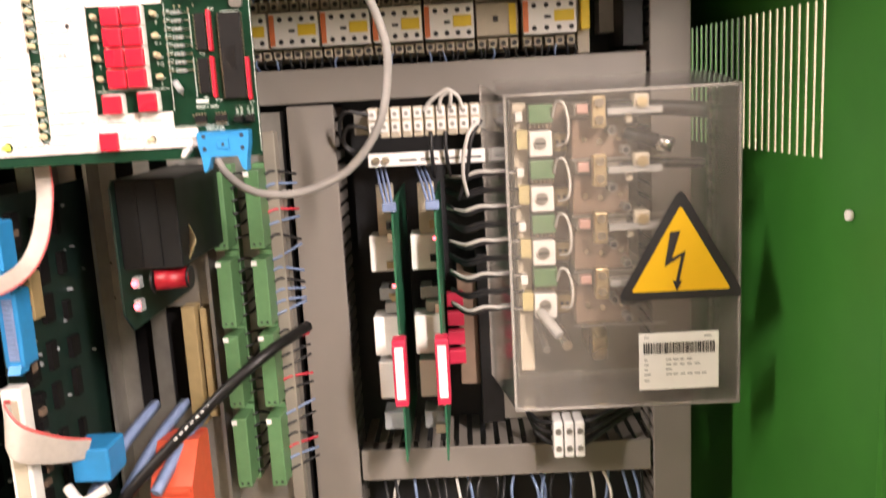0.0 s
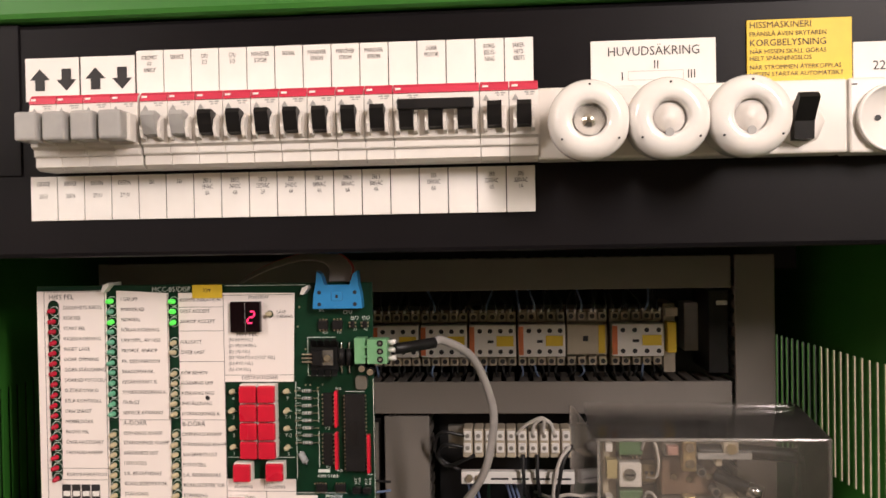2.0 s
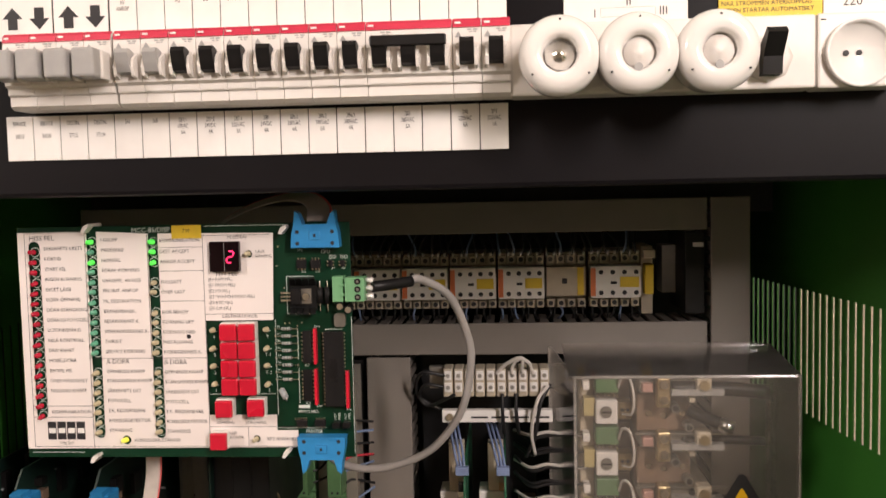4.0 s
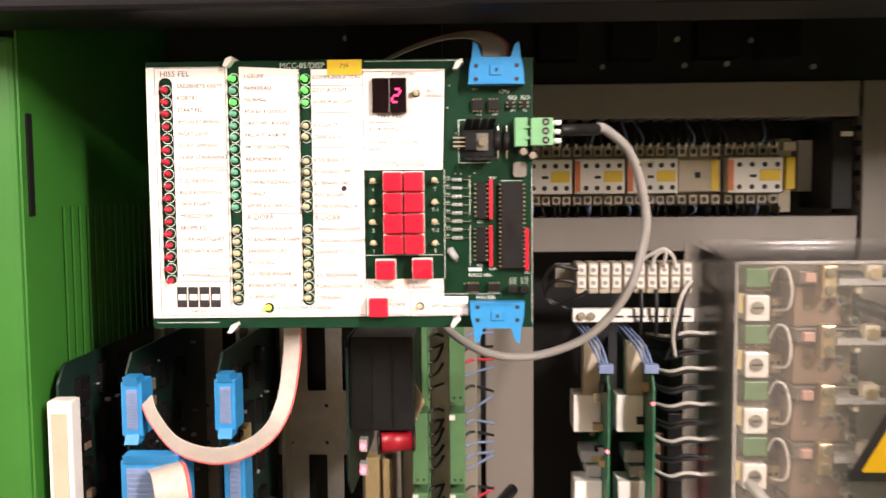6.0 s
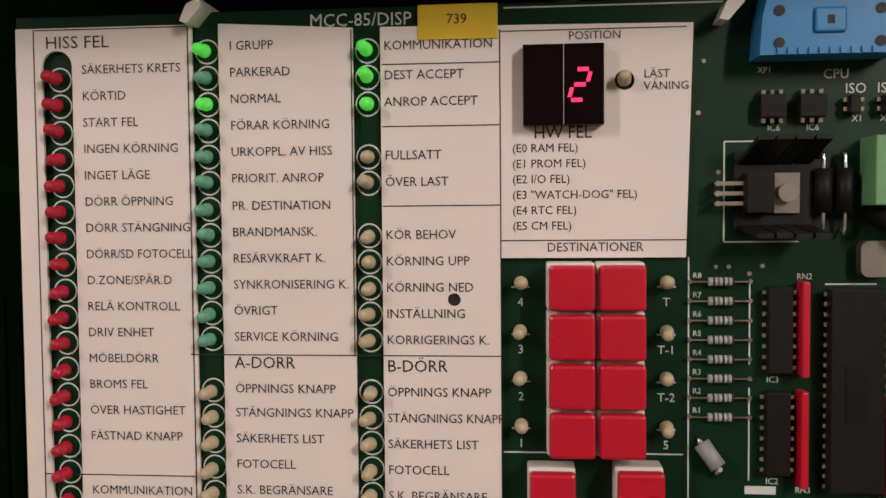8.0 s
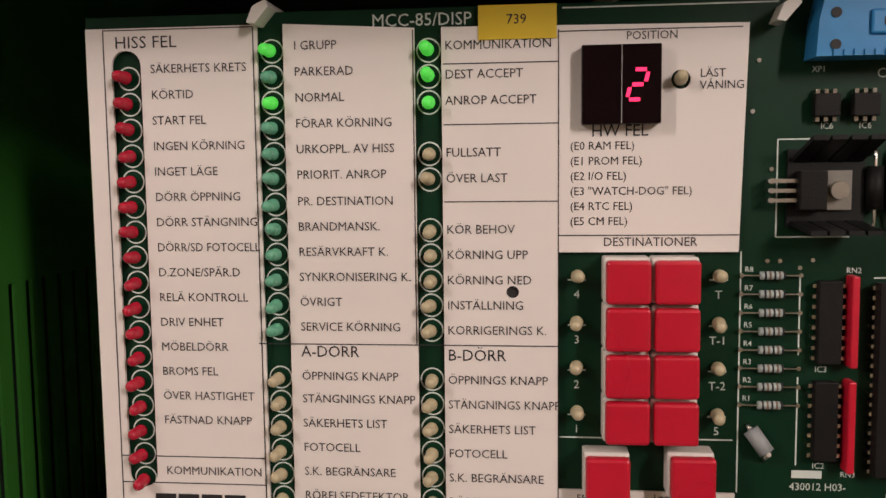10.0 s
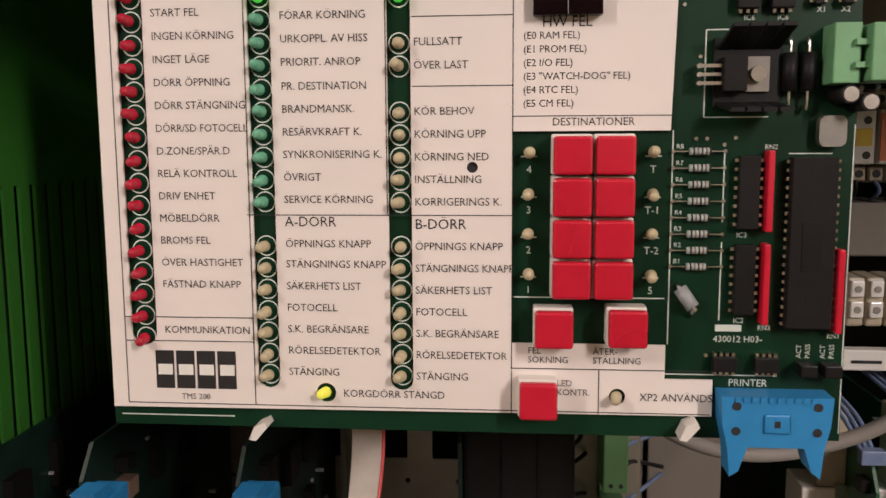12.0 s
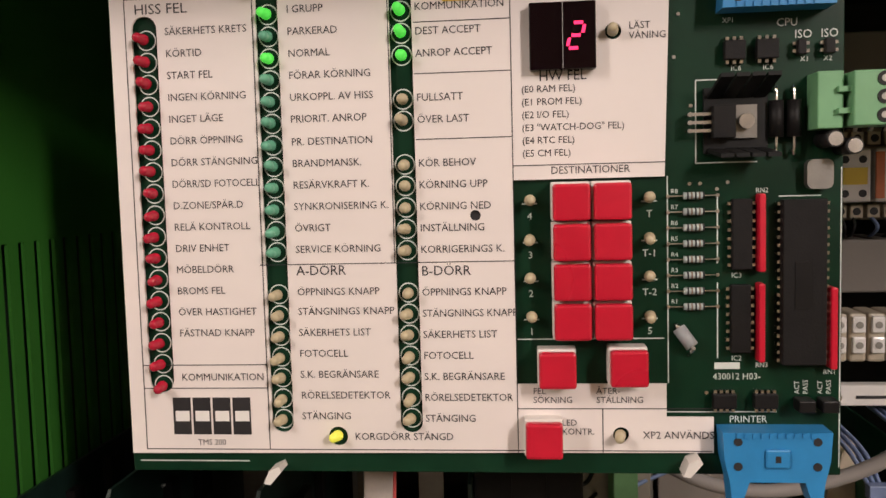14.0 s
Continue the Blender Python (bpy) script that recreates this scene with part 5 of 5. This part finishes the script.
for name, m, dims, y in (("border", INK, (0.2360, 1.2960, 0.1000, 0.0880, 0.0040), 0.6893), ("field", SIGNY, (0.2360, 1.3025, 0.0770, 0.0672, 0.0012), 0.6889)):
    bm = bmesh.new()
    prism_y(bm, tri(*dims), y, y + 0.0003)
    part(name, bm, m, sg)
bm = bmesh.new()
prism_y(bm, [(0.2278, 1.3492), (0.2356, 1.3500), (0.2290, 1.3285), (0.2397, 1.3344), (0.2346, 1.3105), (0.2368, 1.3107), (0.2327, 1.3025), (0.2294, 1.3115), (0.2319, 1.3105), (0.2362, 1.3300), (0.2233, 1.3221)], 0.6884, 0.6886)
part("lightning_bolt", bm, INK, sg, "black lightning arrow")
tl = thing("type_label", "white paper type label with bar code", "label", (0.234, 0.69, 1.223))
bx("paper", PAPER, (0.2030, 0.2655, 0.6893, 0.6898, 1.2225, 1.2690), tl)
bm = bmesh.new()
rb = random.Random(5)
x = 0.2065
while x < 0.2620:
    w = rb.choice((0.0004, 0.0008, 0.0012))
    box(bm, x, x + w, 0.6890, 0.6892, 1.2520, 1.2610)
    x += w + rb.choice((0.0004, 0.0006, 0.0009))
tagged(part("bar_code", bm, INK, tl), kind="stuff")
bm = bmesh.new()
for z, xa, xb in ((1.2655, 0.207, 0.213), (1.2655, 0.254, 0.261), (1.2470, 0.207, 0.211), (1.2470, 0.224, 0.246), (1.2430, 0.207, 0.212), (1.2430, 0.224, 0.252), (1.2390, 0.207, 0.211), (1.2390, 0.224, 0.230), (1.2350, 0.207, 0.213), (1.2350, 0.224, 0.258), (1.2300, 0.207, 0.212)):
    bars(bm, xa, xb, z, 0.6890, 0.0014, max(1, round((xb - xa) / 0.006)), rb)
tagged(part("print_bar", bm, GPLAST, tl), kind="stuff")
tb = thing("terminal_block", "white screw terminal block hanging under the clear cover", "terminal block", (0.152, 0.778, 1.14))
for k in range(3):
    bx("pole", PORC, (0.139 + 0.0095 * k, 0.1475 + 0.0095 * k, 0.745, 0.770, 1.142, 1.176), tb, 0.002)
    for z in (1.151, 1.167):
        cy("screw_hole", STEEL, (0.1432 + 0.0095 * k, 0.745, z), (0.1432 + 0.0095 * k, 0.7435, z), 0.0026, tb)
    wire("lead", WIREB, [(0.166, 0.756, 1.150 + 0.010 * k), (0.180, 0.758, 1.158 + 0.008 * k), (0.215, 0.785, 1.168 + 0.006 * k)], 0.0028, tb)
    wire("lead", WIREB, [(0.140, 0.758, 1.150 + 0.010 * k), (0.127, 0.765, 1.158 + 0.006 * k), (0.118, 0.785, 1.175)], 0.0022, tb)
for k in range(26):
    x = -0.02 + 0.0098 * k
    tagged(wire("field_wire", rw.choice((WIREB, WIREB, WIREW, WIREBL)), [(x, 0.80, 1.115), (x + rw.uniform(-0.01, 0.01), 0.77 + rw.uniform(0, 0.02), 1.085), (x + rw.uniform(-0.02, 0.02), 0.80, 1.03)], 0.0015, None, "", 6), "thin wire dropping below the short duct", "wire", "wires below the duct")

# ---- card rack ----
bp = thing("backplane", "bare steel backplane of the card rack with dark slots", "backplane", (-0.2, 0.77, 1.1))
bm = bmesh.new()
slots = [rounded(x, x + 0.016, z0, z1, 0.0012, 2) for x in (-0.333, -0.302, -0.265, -0.230, -0.200) for z0, z1 in ((1.345, 1.42), (1.195, 1.290), (1.10, 1.165))]
dots = [circle(x, z, 0.0016, 8) for x in (-0.316, -0.278, -0.244, -0.214, -0.185) for z in (1.332, 1.300, 1.180)]
sheet(bm, [(-0.36, 1.05), (-0.083, 1.05), (-0.083, 1.455), (-0.36, 1.455)], slots + dots, 0.770, 0.772)
part("slotted_sheet", bm, STEEL, bp)
# black sheet added behind the slots, standing in for the shade inside them
bx("slot_shade_sheet", BPLAST, (-0.36, -0.083, 0.79, 0.80, 1.05, 1.455), bp)
for x in (-0.345, -0.283, -0.247, -0.152):
    bx("guide_rail", STEEL, (x, x + 0.003, 0.745, 0.770, 1.06, 1.45), bp)
bx("socket_strip", TAN, (-0.180, -0.168, 0.752, 0.770, 1.185, 1.293), bp, 0.001, "tan edge socket")
bx("socket_strip", TAN, (-0.1655, -0.157, 0.757, 0.770, 1.190, 1.290), bp, 0.001, "tan edge socket")
bx("side_strip", BEIGE, (-0.097, -0.086, 0.756, 0.770, 1.06, 1.44), bp, 0.001)


def rack_card(x, y0, ztop, label, seed):
    c = thing("rack_card", label, "circuit card", (x, 0.77, 1.08), "cards in the rack")
    bm = bmesh.new()
    extrude_x(bm, [(y0 + 0.004, 1.08), (y0, 1.09), (y0, ztop - 0.012), (y0 + 0.010, ztop), (0.768, ztop), (0.768, 1.08)], x, x + 0.0016)
    part("card_sheet", bm, RACKPCB, c)
    bm = bmesh.new()
    r = random.Random(seed)
    for k in range(30):
        z, y = 1.10 + 0.034 * (k % 9) + r.uniform(-0.003, 0.003), y0 + 0.022 + 0.034 * (k // 9)
        chip = bx("chip", r.choice((ICM, ICM, BPLAST)), (x + 0.0018, x + 0.0060, y, y + r.choice((0.007, 0.009, 0.014)), z, z + r.uniform(0.014, 0.026)), c)
    for k in range(30):
        z, y = r.uniform(1.09, ztop - 0.01), r.uniform(y0 + 0.006, 0.74)
        box(bm, x + 0.0018, x + r.uniform(0.003, 0.006), y, y + r.uniform(0.001, 0.004), z, z + r.uniform(0.001, 0.003))
    tagged(part("component_field", bm, CAPM, c), kind="stuff")
    for k in range(20):
        z = ztop - 0.018 - 0.0112 * k
        if z > 1.10:
            bx("edge_component", r.choice((ICM, BPLAST, BROWN)), (x + 0.0018, x + r.uniform(0.005, 0.010), y0 + 0.024, y0 + 0.032, z, z + r.uniform(0.004, 0.008)), c)
    return c


def edge_header(x, y, z0, z1, parent, w=0.014):
    """A blue ribbon header on a card's front edge, its latches up and down."""
    h = bx("blue_header", BLUE, (x, x + w, y, y + 0.020, z0 + 0.004, z1 - 0.004), parent, 0.0012, "blue ribbon header")
    bx("cavity", LBLUE, (x + 0.004, x + w - 0.003, y - 0.0006, y + 0.001, z0 + 0.009, z1 - 0.009), h)
    for z, s in ((z1, -1), (z0, 1)):
        bm = bmesh.new()
        extrude_x(bm, [(y - 0.004, z), (y + 0.008, z), (y + 0.012, z + s * 0.006), (y - 0.001, z + s * 0.006)], x + 0.003, x + w - 0.002)
        part("latch", bm, BLUE, h)
    bm = bmesh.new()
    for k in range(12):
        box(bm, x + 0.005, x + w - 0.004, y - 0.0014, y - 0.0008, z0 + 0.010 + (z1 - z0 - 0.020) * k / 12, z0 + 0.010 + (z1 - z0 - 0.020) * (k + 0.5) / 12)
    tagged(part("contact_row", bm, WIREBL, h), kind="stuff")


def din_plug(x, y, z0, z1, parent, w=0.014):
    h = bx("edge_plug", PORC, (x, x + w, y, y + 0.014, z0, z1), parent, 0.0015, "white edge plug")
    bx("face", CREAMP, (x + 0.003, x + w - 0.003, y - 0.0006, y + 0.001, z0 + 0.008, z1 - 0.008), h)


c = rack_card(-0.361, 0.600, 1.402, "old processor card with white edge plug", 1)
din_plug(-0.362, 0.588, 1.276, 1.382, c, 0.016)
din_plug(-0.356, 0.588, 1.15, 1.262, c, 0.015)
c = rack_card(-0.318, 0.606, 1.408, "green interface card with blue ribbon headers", 2)
edge_header(-0.318, 0.598, 1.352, 1.396, c)
edge_header(-0.310, 0.575, 1.292, 1.352, c, 0.040)
din_plug(-0.312, 0.594, 1.18, 1.272, c)
c = rack_card(-0.257, 0.606, 1.408, "green interface card with two tall blue headers", 3)
edge_header(-0.257, 0.598, 1.356, 1.398, c)
edge_header(-0.252, 0.598, 1.288, 1.350, c)
din_plug(-0.257, 0.594, 1.17, 1.278, c, 0.015)
bx("socket", TAN, (-0.2550, -0.2480, 0.640, 0.655, 1.315, 1.350), c, 0.0006)
ribbon_cable("ribbon_cable", [(-0.282, 0.574, 1.345), (-0.272, 0.555, 1.348), (-0.266, 0.545, 1.335), (-0.268, 0.550, 1.318), (-0.276, 0.566, 1.312)],
             [(0.022, 0.0, 0.006)] * 5, "short beige ribbon folded out of the wide blue header")
ribbon_cable("ribbon_cable", [(-0.250, 0.595, 1.255), (-0.248, 0.580, 1.258), (-0.236, 0.575, 1.246), (-0.222, 0.600, 1.230), (-0.212, 0.620, 1.222)],
             [(0.0, 0.004, 0.030), (0.0, 0.006, 0.030), (0.004, 0.004, 0.026), (0.006, 0.0, 0.020), (0.006, 0.0, 0.016)], "beige ribbon cable curving from white plug to blue socket")
pc = thing("power_card", "supply card with black heat sink, red coil and lit LEDs", "circuit card", (-0.16, 0.77, 1.32))
bm = bmesh.new()
extrude_x(bm, [(0.634, 1.306), (0.620, 1.320), (0.620, 1.410), (0.626, 1.416), (0.768, 1.416), (0.768, 1.306)], -0.1745, -0.1730)
part("card_sheet", bm, RACKPCB, pc)
bx("heat_block", SINKM, (-0.1725, -0.130, 0.626, 0.75, 1.352, 1.416), pc, 0.001, "black heat sink block")
for k in range(3):
    bx("block_rib", SINKM, (-0.1722 + 0.014 * k, -0.1718 + 0.014 * k, 0.6252, 0.6259, 1.354, 1.415), pc)
cy("coil", COIL, (-0.154, 0.632, 1.3425), (-0.132, 0.640, 1.3425), 0.0075, pc, "red wound coil", 20)
for x in (-0.1545, -0.1315):
    cy("coil_flange", BPLAST, (x, 0.632 + (x + 0.154) * 0.36, 1.3425), (x + 0.0015, 0.632 + (x + 0.154) * 0.36, 1.3425), 0.0086, pc)
for z in (1.343, 1.3265):
    bx("lamp_seat", CAPM, (-0.1665, -0.1615, 0.622, 0.630, z - 0.004, z + 0.004), pc)
    cy("status_led", LEDRON, (-0.164, 0.622, z), (-0.164, 0.6185, z), 0.0019, pc, "glowing red LED")
for k in range(6):
    wire("winding", BRASS, [(-0.134, 0.646, 1.352 + 0.002 * k), (-0.129 + 0.001 * k, 0.640, 1.358 + 0.002 * k), (-0.132, 0.65, 1.366 + 0.003 * k)], 0.0009, pc, "copper winding end", 6)
for col, x in enumerate((-0.1385, -0.1085)):
    for k, (z0, z1) in enumerate(((1.345, 1.41), (1.278, 1.336), (1.207, 1.271), (1.134, 1.197))):
        gp = thing("field_plug", "sage green pluggable connector on the rack front", "connector", (x + 0.006, 0.77, z0), "green field plugs")
        bx("body", GCONN, (x, x + 0.0125, 0.730, 0.757, z0, z1), gp, 0.001)
        bx("socket", GCONN, (x + 0.001, x + 0.0135, 0.757, 0.770, z0 - 0.004, z1 + 0.004), gp)
        bx("marker", PORC, (x, x + 0.0045, 0.7285, 0.7298, z1 - 0.005, z1 - 0.001), gp)
        for dx in (0.004, 0.009):
            cy("screw_hole", INK, (x + dx, 0.7299, z0 + 0.004), (x + dx, 0.7294, z0 + 0.004), 0.0011, gp, seg=8)
        for j in range(6):
            z = z0 + (z1 - z0) * (j + 0.5) / 6
            m = rw.choice((WIREB, WIREB, WIREB, WIREBL, WIREBL, WIRER)) if col else WIREB
            wire("plug_wire", m, [(x + 0.0125, 0.752, z), (x + 0.019, 0.756, z + 0.002), (x + (0.024 if not col else 0.036), 0.768, z + rw.uniform(-0.006, 0.012))], 0.0012, gp, "", 6)
bc = thing("black_cable", "thick black round cable with pale print", "cable", (-0.183, 0.62, 1.19))
wire("jacket", BPLAST, [(-0.060, 0.700, 1.285), (-0.080, 0.660, 1.279), (-0.110, 0.640, 1.258), (-0.150, 0.628, 1.222), (-0.190, 0.618, 1.182), (-0.205, 0.630, 1.150)], 0.0045, bc, "", 10)
for k in range(7):
    q = Vector((-0.150, 0.6232, 1.224)).lerp(Vector((-0.122, 0.632, 1.249)), k / 7)
    cy("print_bar", PAPER, q, q + Vector((0.0022, 0.0007, 0.0020)), 0.0007, bc, seg=6)
lv = thing("latch_levers", "pale blue header with long grey-blue latch levers", "connector", (-0.21, 0.70, 1.19))
bx("header", BLUE, (-0.226, -0.198, 0.618, 0.650, 1.196, 1.222), lv, 0.002)
wire("strain_clip", WIREW, [(-0.228, 0.612, 1.196), (-0.215, 0.606, 1.187), (-0.197, 0.610, 1.195)], 0.004, lv, "white strain clip")
for k, x in enumerate((-0.212, -0.186, -0.163)):
    bm = bmesh.new()
    tube(bm, [(x - 0.012, 0.640, 1.175), (x, 0.680, 1.200), (x + 0.010, 0.730, 1.215)], 0.0050, 4)
    part("lever", bm, LBLUE, lv)
rr = thing("ribbed_plug", "orange-red ribbed plastic plug in the lower rack", "plug", (-0.165, 0.70, 1.13))
bm = bmesh.new()
extrude_x(bm, [(0.650, 1.12), (0.650, 1.175), (0.675, 1.203), (0.70, 1.203), (0.70, 1.12)], -0.183, -0.150)
part("body", bm, ORED, rr)
for k in range(6):
    bx("rib", ORED, (-0.182, -0.151, 0.6465, 0.6505, 1.125 + 0.009 * k, 1.129 + 0.009 * k), rr, 0.0005)

print_all()
